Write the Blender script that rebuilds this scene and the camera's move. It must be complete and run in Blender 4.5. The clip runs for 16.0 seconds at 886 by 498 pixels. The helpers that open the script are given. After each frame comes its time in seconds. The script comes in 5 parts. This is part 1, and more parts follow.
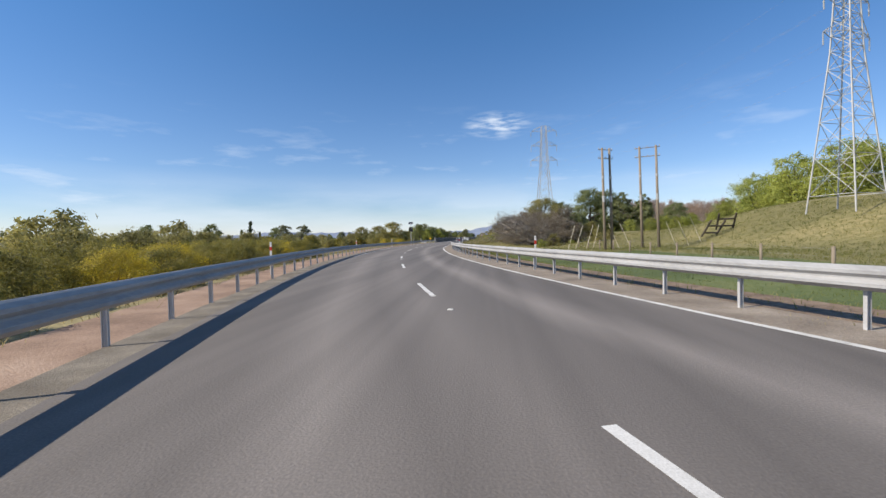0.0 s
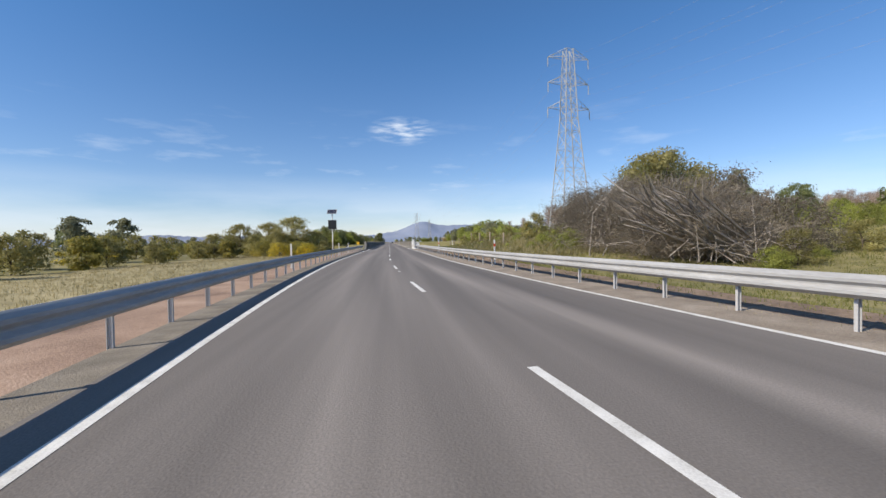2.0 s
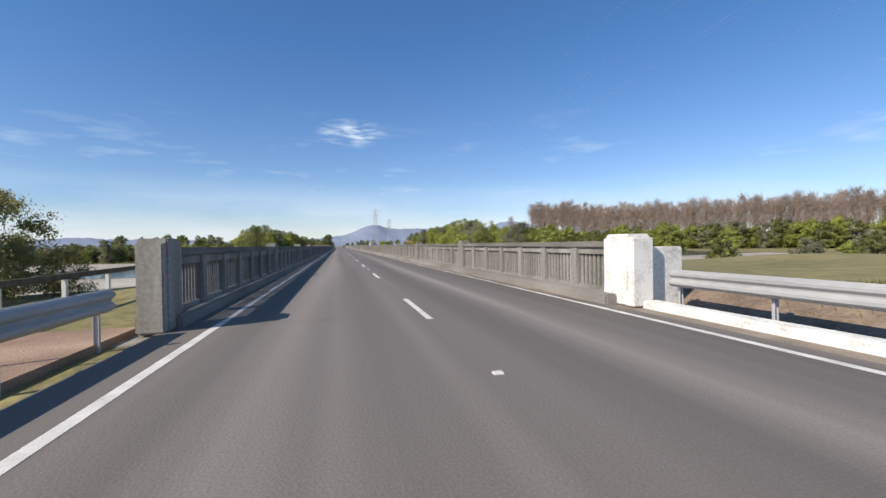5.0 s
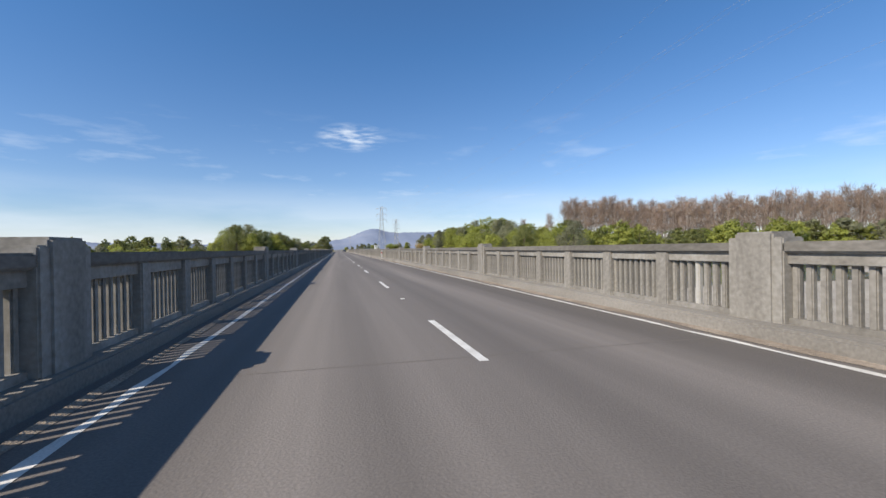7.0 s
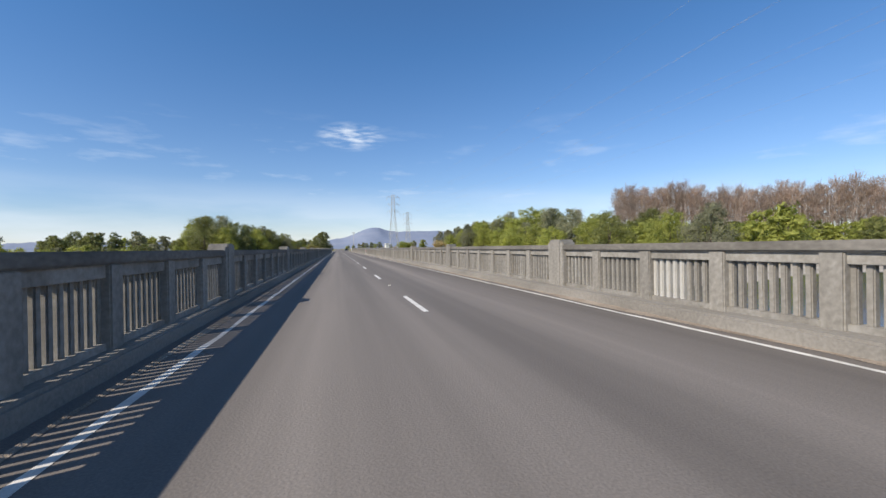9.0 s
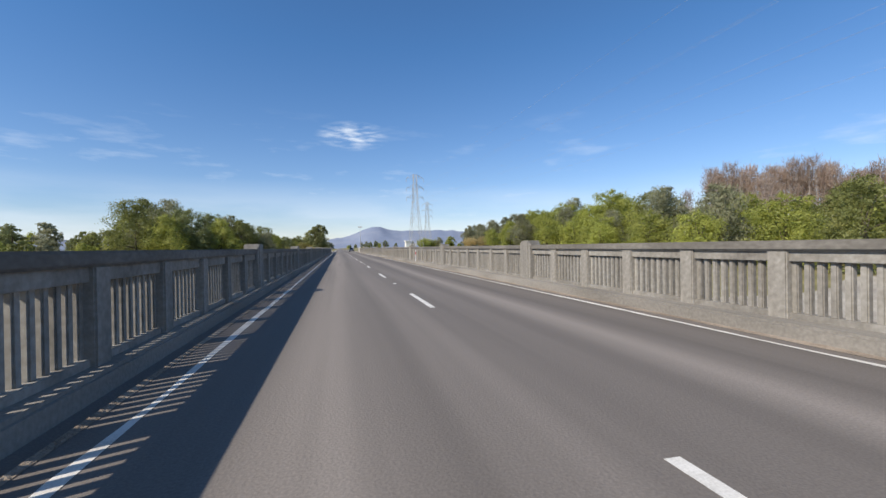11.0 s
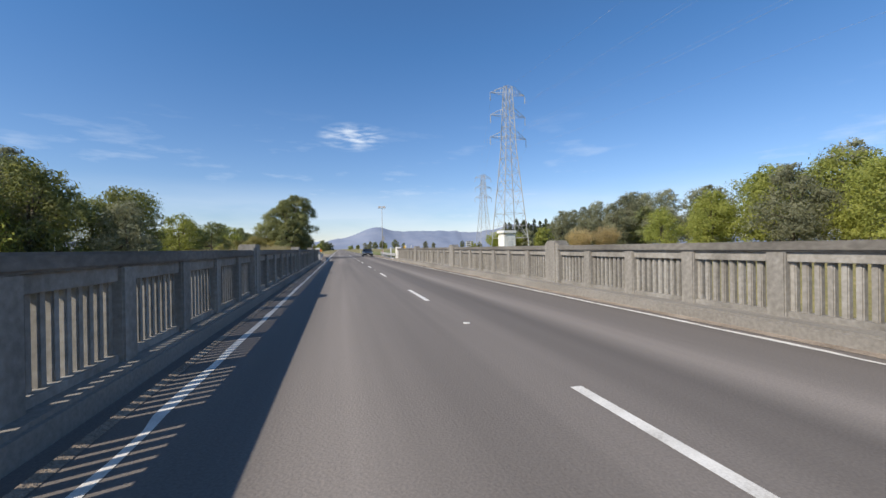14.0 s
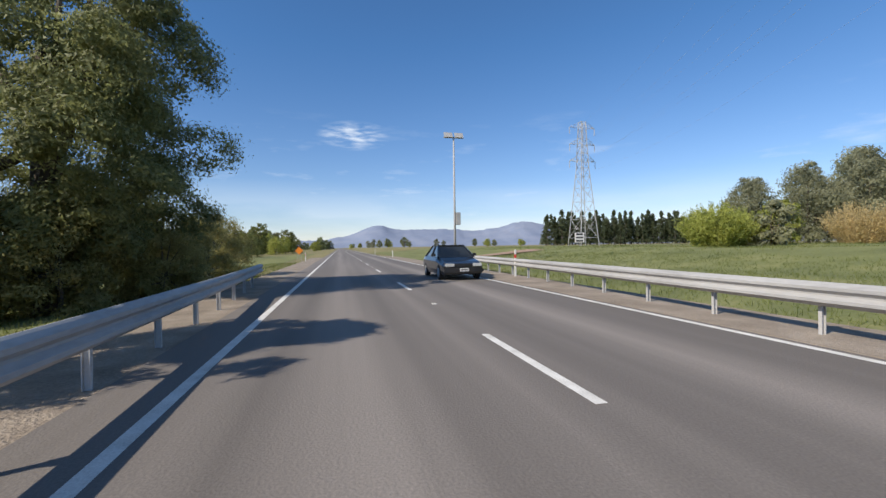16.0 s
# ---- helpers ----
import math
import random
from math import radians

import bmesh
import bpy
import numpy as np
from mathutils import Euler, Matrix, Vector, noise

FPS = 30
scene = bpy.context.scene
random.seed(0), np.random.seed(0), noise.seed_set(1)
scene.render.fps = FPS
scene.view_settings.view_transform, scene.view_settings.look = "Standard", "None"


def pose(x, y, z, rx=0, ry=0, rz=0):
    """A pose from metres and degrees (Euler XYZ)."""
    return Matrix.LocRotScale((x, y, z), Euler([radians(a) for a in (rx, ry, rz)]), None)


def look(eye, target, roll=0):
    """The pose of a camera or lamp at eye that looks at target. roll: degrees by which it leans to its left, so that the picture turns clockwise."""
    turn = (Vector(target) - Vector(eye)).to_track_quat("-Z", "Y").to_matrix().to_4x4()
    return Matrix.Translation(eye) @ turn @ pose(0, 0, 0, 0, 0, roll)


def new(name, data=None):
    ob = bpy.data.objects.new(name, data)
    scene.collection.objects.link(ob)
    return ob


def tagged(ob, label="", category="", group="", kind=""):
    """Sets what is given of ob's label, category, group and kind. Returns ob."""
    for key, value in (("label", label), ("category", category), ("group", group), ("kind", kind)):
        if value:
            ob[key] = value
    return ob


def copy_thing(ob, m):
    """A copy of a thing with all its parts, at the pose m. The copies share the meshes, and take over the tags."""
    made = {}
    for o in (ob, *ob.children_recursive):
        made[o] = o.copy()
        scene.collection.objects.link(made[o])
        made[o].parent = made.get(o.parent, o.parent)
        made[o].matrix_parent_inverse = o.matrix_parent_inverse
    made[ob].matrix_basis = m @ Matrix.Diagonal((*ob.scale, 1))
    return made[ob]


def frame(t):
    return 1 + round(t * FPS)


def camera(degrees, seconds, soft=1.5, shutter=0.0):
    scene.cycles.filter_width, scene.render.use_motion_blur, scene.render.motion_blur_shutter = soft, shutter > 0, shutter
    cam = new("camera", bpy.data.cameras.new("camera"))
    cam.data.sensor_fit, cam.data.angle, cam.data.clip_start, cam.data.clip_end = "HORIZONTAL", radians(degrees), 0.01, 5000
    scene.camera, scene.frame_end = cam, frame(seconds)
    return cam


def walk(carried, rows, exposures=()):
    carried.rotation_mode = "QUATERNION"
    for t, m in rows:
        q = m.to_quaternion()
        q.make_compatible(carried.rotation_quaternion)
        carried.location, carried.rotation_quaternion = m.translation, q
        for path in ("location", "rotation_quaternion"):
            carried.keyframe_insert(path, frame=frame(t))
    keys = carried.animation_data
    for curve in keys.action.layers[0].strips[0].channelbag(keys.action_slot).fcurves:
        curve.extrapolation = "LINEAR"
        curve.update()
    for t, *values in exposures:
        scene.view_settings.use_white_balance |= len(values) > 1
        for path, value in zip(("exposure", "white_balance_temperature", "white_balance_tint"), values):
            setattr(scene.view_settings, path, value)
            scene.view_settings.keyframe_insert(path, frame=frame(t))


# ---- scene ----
# ---------------------------------------------------------------- camera and its way
cam = camera(91.8, 16.0, soft=1.5, shutter=0.0)
EYE, MOUNT = 1.345, -13.66
# seconds, x, y, pitch, heading, lean
WAY = [
    (0.0, 10.35, -81.98, -1.49, 19.13, 1.27),
    (0.5, 6.85, -70.68, -1.33, 16.35, 0.83),
    (1.0, 3.86, -58.77, -1.01, 13.06, 0.87),
    (1.5, 1.62, -46.54, -0.73, 9.69, 0.68),
    (2.0, 0.02, -34.31, -1.08, 6.56, 1.03),
    (2.5, -1.00, -22.41, -1.29, 3.53, 1.81),
    (3.0, -1.47, -10.52, -0.53, 1.23, 1.29),
    (3.5, -1.55, 1.03, -0.43, 0.25, 1.02),
    (4.0, -1.52, 13.81, -0.50, 0.12, 0.90),
    (4.5, -1.55, 26.59, -0.57, 0.05, 0.90),
    (5.0, -1.58, 39.43, -0.64, -0.02, 0.90),
    (5.5, -1.60, 52.36, -0.71, -0.09, 0.90),
    (6.0, -1.63, 65.43, -0.78, -0.16, 0.90),
    (6.5, -1.65, 78.69, -0.84, -0.24, 0.90),
    (7.0, -1.67, 92.18, -0.12, -0.15, 0.90),
    (7.5, -1.68, 105.84, -0.36, -0.10, 0.90),
    (8.0, -1.71, 119.71, -0.29, -0.09, 0.90),
    (8.5, -1.74, 133.79, -0.37, -0.10, 0.90),
    (9.0, -1.78, 148.18, -0.24, -0.11, 0.90),
    (9.5, -1.83, 162.84, -0.26, -0.07, 0.90),
    (10.0, -1.89, 177.70, -0.28, -0.04, 0.90),
    (10.5, -1.95, 192.69, -0.30, -0.01, 0.90),
    (11.0, -2.00, 207.73, -0.31, 0.02, 0.90),
    (11.5, -2.06, 222.75, -0.33, 0.05, 0.90),
    (12.0, -2.10, 237.70, -1.05, 0.08, 0.90),
    (12.5, -2.14, 252.46, -1.51, 0.08, 0.90),
    (13.0, -2.16, 267.18, -0.65, 0.07, 0.90),
    (13.5, -2.17, 281.80, -0.14, 0.06, 0.90),
    (14.0, -2.17, 296.32, -0.18, 0.05, 0.90),
    (14.5, -2.16, 310.78, -0.62, 0.05, 0.90),
    (15.0, -2.15, 325.21, -1.34, 0.06, 0.90),
    (15.5, -2.13, 339.51, -0.78, 0.08, 0.90),
    (16.0, -2.12, 353.81, -0.36, 0.13, 0.90),
]
walk(cam, [(t, pose(x, y, EYE, 90 + p, r, MOUNT + h)) for t, x, y, p, h, r in WAY])

# ---------------------------------------------------------------- sky, sun, exposure
SUN = Vector((-1.16, -0.50, 1.0)).normalized()
world = bpy.data.worlds.new("sky")
scene.world = world
world.use_nodes = True
wn, wl = world.node_tree.nodes, world.node_tree.links
wn.clear()
sky = wn.new("ShaderNodeTexSky")
sky.sky_type, sky.sun_disc = "NISHITA", False
sky.sun_elevation, sky.sun_rotation = math.asin(SUN.z), math.atan2(SUN.x, SUN.y)
sky.altitude, sky.air_density, sky.dust_density, sky.ozone_density = 0, 1.0, 0.0, 1.5
tc = wn.new("ShaderNodeTexCoord")
stretch = wn.new("ShaderNodeMapping")
stretch.inputs["Scale"].default_value = (3.0, 3.0, 16.0)
wl.new(tc.outputs["Generated"], stretch.inputs["Vector"])
wisp = wn.new("ShaderNodeTexNoise")
wisp.inputs["Scale"].default_value, wisp.inputs["Detail"].default_value, wisp.inputs["Roughness"].default_value = 1.7, 7, 0.6
wl.new(stretch.outputs[0], wisp.inputs["Vector"])
wr = wn.new("ShaderNodeValToRGB")
wr.color_ramp.elements[0].position, wr.color_ramp.elements[1].position = 0.56, 0.80
wl.new(wisp.outputs["Fac"], wr.inputs[0])
sep = wn.new("ShaderNodeSeparateXYZ")
wl.new(tc.outputs["Generated"], sep.inputs[0])
low = wn.new("ShaderNodeMapRange")
low.inputs[1].default_value, low.inputs[2].default_value, low.inputs[3].default_value, low.inputs[4].default_value = 0.03, 0.30, 0.85, 0.0
wl.new(sep.outputs["Z"], low.inputs[0])
mul = wn.new("ShaderNodeMath")
mul.operation = "MULTIPLY"
wl.new(wr.outputs[0], mul.inputs[0])
wl.new(low.outputs[0], mul.inputs[1])
off = wn.new("ShaderNodeVectorMath")
off.operation = "SUBTRACT"
off.inputs[1].default_value = (0.034, 0.966, 0.247)
wl.new(tc.outputs["Generated"], off.inputs[0])
flat = wn.new("ShaderNodeVectorMath")
flat.operation = "MULTIPLY"
flat.inputs[1].default_value = (1.0, 1.0, 2.6)
wl.new(off.outputs[0], flat.inputs[0])
far = wn.new("ShaderNodeVectorMath")
far.operation = "LENGTH"
wl.new(flat.outputs[0], far.inputs[0])
near = wn.new("ShaderNodeMapRange")
near.inputs[1].default_value, near.inputs[2].default_value, near.inputs[3].default_value, near.inputs[4].default_value = 0.015, 0.085, 1.0, 0.0
wl.new(far.outputs["Value"], near.inputs[0])
fluff = wn.new("ShaderNodeTexNoise")
fluff.inputs["Scale"].default_value, fluff.inputs["Detail"].default_value = 9.0, 8
wl.new(stretch.outputs[0], fluff.inputs["Vector"])
puff = wn.new("ShaderNodeMapRange")
puff.inputs[1].default_value, puff.inputs[2].default_value = 0.40, 0.72
wl.new(fluff.outputs["Fac"], puff.inputs[0])
one = wn.new("ShaderNodeMath")
one.operation = "MULTIPLY"
wl.new(near.outputs[0], one.inputs[0])
wl.new(puff.outputs[0], one.inputs[1])
veil = wn.new("ShaderNodeMapRange")
veil.inputs[1].default_value, veil.inputs[2].default_value, veil.inputs[3].default_value, veil.inputs[4].default_value = 0.01, 0.15, 0.6, 0.0
wl.new(sep.outputs["Z"], veil.inputs[0])
bank = wn.new("ShaderNodeTexNoise")
bank.inputs["Scale"].default_value, bank.inputs["Detail"].default_value = 1.1, 5
wl.new(stretch.outputs[0], bank.inputs["Vector"])
bankr = wn.new("ShaderNodeMapRange")
bankr.inputs[1].default_value, bankr.inputs[2].default_value = 0.36, 0.62
wl.new(bank.outputs["Fac"], bankr.inputs[0])
lowband = wn.new("ShaderNodeMath")
lowband.operation = "MULTIPLY"
wl.new(veil.outputs[0], lowband.inputs[0])
wl.new(bankr.outputs[0], lowband.inputs[1])
most = wn.new("ShaderNodeMath")
most.operation = "MAXIMUM"
wl.new(mul.outputs[0], most.inputs[0])
wl.new(lowband.outputs[0], most.inputs[1])
both = wn.new("ShaderNodeMath")
both.operation = "MAXIMUM"
wl.new(most.outputs[0], both.inputs[0])
wl.new(one.outputs[0], both.inputs[1])
cloud = wn.new("ShaderNodeMix")
cloud.data_type = "RGBA"
cloud.inputs["B"].default_value = (6.2, 6.8, 7.6, 1)
wl.new(both.outputs[0], cloud.inputs["Factor"])
tint = wn.new("ShaderNodeMix")
tint.data_type, tint.blend_type = "RGBA", "MULTIPLY"
tint.inputs["Factor"].default_value = 1.0
depth = wn.new("ShaderNodeMapRange")
depth.inputs[1].default_value, depth.inputs[2].default_value = 0.0, 0.42
wl.new(sep.outputs["Z"], depth.inputs[0])
hue = wn.new("ShaderNodeMix")
hue.data_type = "RGBA"
hue.inputs["A"].default_value, hue.inputs["B"].default_value = (0.69, 0.72, 0.90, 1), (0.44, 0.73, 1.0, 1)
wl.new(depth.outputs[0], hue.inputs["Factor"])
zenith = wn.new("ShaderNodeMapRange")
zenith.interpolation_type = "SMOOTHSTEP"
zenith.inputs[1].default_value, zenith.inputs[2].default_value = 0.5, 0.85
wl.new(sep.outputs["Z"], zenith.inputs[0])
natural = wn.new("ShaderNodeMix")
natural.data_type = "RGBA"
natural.inputs["B"].default_value = (1.0, 1.0, 0.98, 1)
wl.new(zenith.outputs[0], natural.inputs["Factor"])
wl.new(hue.outputs["Result"], natural.inputs["A"])
wl.new(natural.outputs["Result"], tint.inputs["B"])
wl.new(sky.outputs[0], tint.inputs["A"])
wl.new(tint.outputs["Result"], cloud.inputs["A"])
bg = wn.new("ShaderNodeBackground")
bg.inputs["Strength"].default_value = 0.11
wl.new(cloud.outputs["Result"], bg.inputs["Color"])
wo = wn.new("ShaderNodeOutputWorld")
wl.new(bg.outputs[0], wo.inputs["Surface"])

sun = new("sun", bpy.data.lights.new("sun", "SUN"))
sun.data.energy, sun.data.angle, sun.data.color = 4.5, radians(0.53), (1.0, 0.91, 0.78)
sun.matrix_world = look(SUN * 200, (0, 0, 0))
scene.view_settings.exposure = 0.35

# ---------------------------------------------------------------- materials


def material(name, colours, scale=4.0, rough=0.8, metal=0.0, bump=0.3, fine=40.0, spread=(0.35, 0.7), stretch=(1, 1, 1),
             patches=0.0, random_value=0.0, translucent=0.0, clear=0.0, bump_size=0.01, plain_fine=False):
    """A surface mixed from two or three colours by a coarse and a fine noise, with relief."""
    m = bpy.data.materials.new(name)
    m.use_nodes = True
    n, l = m.node_tree.nodes, m.node_tree.links
    bsdf = n["Principled BSDF"]
    geo = n.new("ShaderNodeTexCoord")
    mp = n.new("ShaderNodeMapping")
    mp.inputs["Scale"].default_value = stretch
    l.new(geo.outputs["Object"], mp.inputs["Vector"])
    a, b = n.new("ShaderNodeTexNoise"), n.new("ShaderNodeTexNoise")
    a.inputs["Scale"].default_value, a.inputs["Detail"].default_value = scale, 5
    b.inputs["Scale"].default_value, b.inputs["Detail"].default_value = fine, 3
    l.new(mp.outputs[0], a.inputs["Vector"])
    l.new(geo.outputs["Object"] if plain_fine else mp.outputs[0], b.inputs["Vector"])
    mixn = n.new("ShaderNodeMix")
    mixn.inputs["Factor"].default_value = 0.4
    l.new(a.outputs["Fac"], mixn.inputs["A"])
    l.new(b.outputs["Fac"], mixn.inputs["B"])
    ramp = n.new("ShaderNodeValToRGB")
    el = ramp.color_ramp.elements
    while len(el) < len(colours):
        el.new(0.5)
    for i, c in enumerate(colours):
        el[i].position = spread[0] + (spread[1] - spread[0]) * i / (len(colours) - 1)
        el[i].color = (*c, 1)
    l.new(mixn.outputs["Result"], ramp.inputs[0])
    colour = ramp.outputs[0]
    if random_value:
        info = n.new("ShaderNodeObjectInfo")
        hsv = n.new("ShaderNodeHueSaturation")
        mr = n.new("ShaderNodeMapRange")
        mr.inputs[3].default_value, mr.inputs[4].default_value = 1 - random_value, 1 + random_value
        l.new(info.outputs["Random"], mr.inputs[0])
        l.new(mr.outputs[0], hsv.inputs["Value"])
        l.new(colour, hsv.inputs["Color"])
        colour = hsv.outputs[0]
    l.new(colour, bsdf.inputs["Base Color"])
    bsdf.inputs["Roughness"].default_value, bsdf.inputs["Metallic"].default_value = rough, metal
    bsdf.inputs["Coat Weight"].default_value = clear
    if bump:
        bp = n.new("ShaderNodeBump")
        bp.inputs["Strength"].default_value, bp.inputs["Distance"].default_value = bump, bump_size
        l.new(b.outputs["Fac"], bp.inputs["Height"])
        l.new(bp.outputs[0], bsdf.inputs["Normal"])
    if translucent:
        tr, mx = n.new("ShaderNodeBsdfTranslucent"), n.new("ShaderNodeMixShader")
        l.new(colour, tr.inputs["Color"])
        mx.inputs["Fac"].default_value = translucent
        l.new(bsdf.outputs[0], mx.inputs[1])
        l.new(tr.outputs[0], mx.inputs[2])
        l.new(mx.outputs[0], n["Material Output"].inputs["Surface"])
    return m


ASPHALT = material("asphalt", [(0.125, 0.112, 0.100), (0.172, 0.154, 0.137), (0.232, 0.208, 0.186)], 1.0, 0.85, bump=0.5, fine=45, stretch=(1.3, 0.025, 1), spread=(0.33, 0.68), plain_fine=True)
SEAL = material("shoulder_grit", [(0.125, 0.105, 0.08), (0.21, 0.18, 0.14), (0.33, 0.285, 0.225)], 1.4, 0.95, bump=0.8, fine=55, bump_size=0.015)


def tracked(m):
    """Darkens the polished wheel tracks and pales the middle of each lane, by the offset stored on the mesh."""
    n, l = m.node_tree.nodes, m.node_tree.links
    bsdf = n["Principled BSDF"]
    base = bsdf.inputs["Base Color"].links[0].from_socket
    at = n.new("ShaderNodeAttribute")
    at.attribute_name = "lane_offset"
    geo = n.new("ShaderNodeTexCoord")
    mp = n.new("ShaderNodeMapping")
    mp.inputs["Scale"].default_value = (0.5, 0.05, 0.5)
    l.new(geo.outputs["Object"], mp.inputs["Vector"])
    wav = n.new("ShaderNodeTexNoise")
    wav.inputs["Scale"].default_value, wav.inputs["Detail"].default_value = 1.0, 3
    l.new(mp.outputs[0], wav.inputs["Vector"])
    add = n.new("ShaderNodeMath")
    add.operation, add.inputs[1].default_value = "MULTIPLY_ADD", 0.5
    l.new(wav.outputs["Fac"], add.inputs[0])
    l.new(at.outputs["Fac"], add.inputs[2])
    mr = n.new("ShaderNodeMapRange")
    mr.inputs[1].default_value, mr.inputs[2].default_value = -4.15, 4.35
    l.new(add.outputs[0], mr.inputs[0])
    ramp = n.new("ShaderNodeValToRGB")
    el = ramp.color_ramp.elements
    tone = ((0.0, 0.95), (0.09, 0.90), (0.18, 0.84), (0.27, 1.22), (0.37, 0.84), (0.47, 1.0), (0.57, 0.82), (0.66, 0.78), (0.735, 1.30), (0.82, 0.78), (0.92, 0.74), (1.0, 0.95))
    while len(el) < len(tone):
        el.new(0.5)
    for e, (p, v) in zip(el, tone):
        e.position, e.color = p, (v * 0.7, v * 0.69, v * 0.695, 1)
    l.new(mr.outputs[0], ramp.inputs[0])
    mix = n.new("ShaderNodeMix")
    mix.data_type, mix.blend_type = "RGBA", "MULTIPLY"
    mix.inputs["Factor"].default_value = 1.0
    l.new(base, mix.inputs["A"])
    l.new(ramp.outputs[0], mix.inputs["B"])
    gain = n.new("ShaderNodeMix")
    gain.data_type, gain.blend_type = "RGBA", "MULTIPLY"
    gain.clamp_result = False
    gain.inputs["Factor"].default_value = 1.0
    gain.inputs["B"].default_value = (1.45, 1.45, 1.45, 1)
    l.new(mix.outputs["Result"], gain.inputs["A"])
    l.new(gain.outputs["Result"], bsdf.inputs["Base Color"])


tracked(ASPHALT)
PAINT = material("road_paint", [(0.30, 0.28, 0.25), (0.58, 0.56, 0.52), (0.74, 0.72, 0.68)], 3.0, 0.6, fine=60, spread=(0.25, 0.6))
GRAVEL = material("gravel", [(0.18, 0.115, 0.08), (0.33, 0.22, 0.155), (0.46, 0.335, 0.25)], 0.7, 0.95, bump=0.5, fine=35, bump_size=0.03)
EARTH = material("grassland", [(0.13, 0.118, 0.042), (0.215, 0.188, 0.073), (0.34, 0.275, 0.13)], 0.09, 0.95, bump=1.0, fine=1.6, bump_size=0.2)
FIELD = material("pasture_ground", [(0.1, 0.115, 0.034), (0.165, 0.178, 0.056), (0.27, 0.248, 0.105)], 0.3, 0.95, bump=0.8, fine=9, bump_size=0.06)
GREENFIELD = material("lush_pasture", [(0.07, 0.095, 0.025), (0.11, 0.14, 0.04), (0.18, 0.19, 0.07)], 0.25, 0.95, bump=0.8, fine=9, bump_size=0.06)
DRYFIELD = material("dry_grass_ground", [(0.2, 0.165, 0.075), (0.31, 0.26, 0.13), (0.42, 0.35, 0.2)], 0.4, 0.95, bump=0.8, fine=9, bump_size=0.06)
CONCRETE = material("weathered_concrete", [(0.135, 0.122, 0.104), (0.25, 0.232, 0.203), (0.385, 0.365, 0.33)], 1.6, 0.9, bump=0.5, fine=14, stretch=(1, 1, 0.2), spread=(0.27, 0.72), plain_fine=True, random_value=0.14)
SHINGLE = material("river_shingle", [(0.25, 0.22, 0.18), (0.40, 0.36, 0.30), (0.55, 0.50, 0.43)], 0.12, 0.95, bump=0.8, fine=6, bump_size=0.06)
WATER = material("river_water", [(0.045, 0.06, 0.07), (0.08, 0.10, 0.11)], 0.3, 0.12, bump=0.25, fine=2.2, bump_size=0.03)
KERB = material("dusty_kerb_concrete", [(0.15, 0.137, 0.118), (0.23, 0.212, 0.186), (0.31, 0.288, 0.255)], 0.9, 0.95, bump=0.6, fine=22, stretch=(1, 0.35, 1), spread=(0.3, 0.7), plain_fine=True)
COPING = material("stained_concrete", [(0.075, 0.068, 0.058), (0.15, 0.138, 0.12), (0.27, 0.25, 0.22)], 0.8, 0.95, bump=0.5, fine=16, stretch=(1, 0.5, 1), spread=(0.25, 0.75))
NEWCONCRETE = material("fresh_concrete", [(0.40, 0.38, 0.34), (0.52, 0.50, 0.46)], 1.6, 0.85, bump=0.3, fine=20)
SOIL = material("roadside_soil", [(0.12, 0.085, 0.06), (0.21, 0.15, 0.105), (0.31, 0.235, 0.165)], 1.3, 0.95, bump=1.0, fine=12, bump_size=0.05)
GRIT = material("roadside_grit", [(0.18, 0.143, 0.108), (0.28, 0.23, 0.18), (0.40, 0.34, 0.275)], 1.1, 0.95, bump=0.9, fine=30, bump_size=0.03)
WHITEWASH = material("white_painted_concrete", [(0.45, 0.42, 0.37), (0.78, 0.76, 0.72)], 2.0, 0.8, fine=18, spread=(0.3, 0.5))
STEEL = material("galvanised_steel", [(0.31, 0.305, 0.30), (0.45, 0.445, 0.44)], 2.5, 0.7, 0.12, bump=0.15, fine=25, stretch=(1, 0.2, 1))
TOWER = material("tower_steel", [(0.40, 0.395, 0.39), (0.56, 0.555, 0.55)], 0.8, 0.7, 0.2, bump=0.0)
WOODPOLE = material("pole_wood", [(0.17, 0.135, 0.10), (0.33, 0.27, 0.20)], 3, 0.9, fine=30, stretch=(4, 4, 0.3))
POST = material("painted_post", [(0.62, 0.61, 0.58), (0.80, 0.79, 0.77)], 5, 0.5, bump=0)
RED = material("red_reflector", [(0.5, 0.03, 0.02), (0.6, 0.05, 0.03)], 5, 0.35, bump=0)
YELLOW = material("yellow_sign", [(0.75, 0.42, 0.02), (0.85, 0.52, 0.03)], 5, 0.4, bump=0)
BLACK = material("black_plastic", [(0.012, 0.012, 0.013), (0.03, 0.03, 0.032)], 8, 0.5, bump=0)
SOLAR = material("solar_cells", [(0.012, 0.015, 0.035), (0.03, 0.03, 0.05)], 6, 0.15, bump=0, clear=0.5)
BARK = material("bark", [(0.06, 0.048, 0.038), (0.16, 0.13, 0.10)], 3, 0.95, bump=0.8, fine=14, stretch=(1, 1, 0.25), bump_size=0.03)
PALEBARK = material("pale_bark", [(0.27, 0.235, 0.21), (0.42, 0.37, 0.335)], 2, 0.9, bump=0.4, fine=14)
DEADWOOD = material("dead_wood", [(0.15, 0.125, 0.11), (0.38, 0.335, 0.285)], 1.5, 0.9, bump=0.3, fine=12)


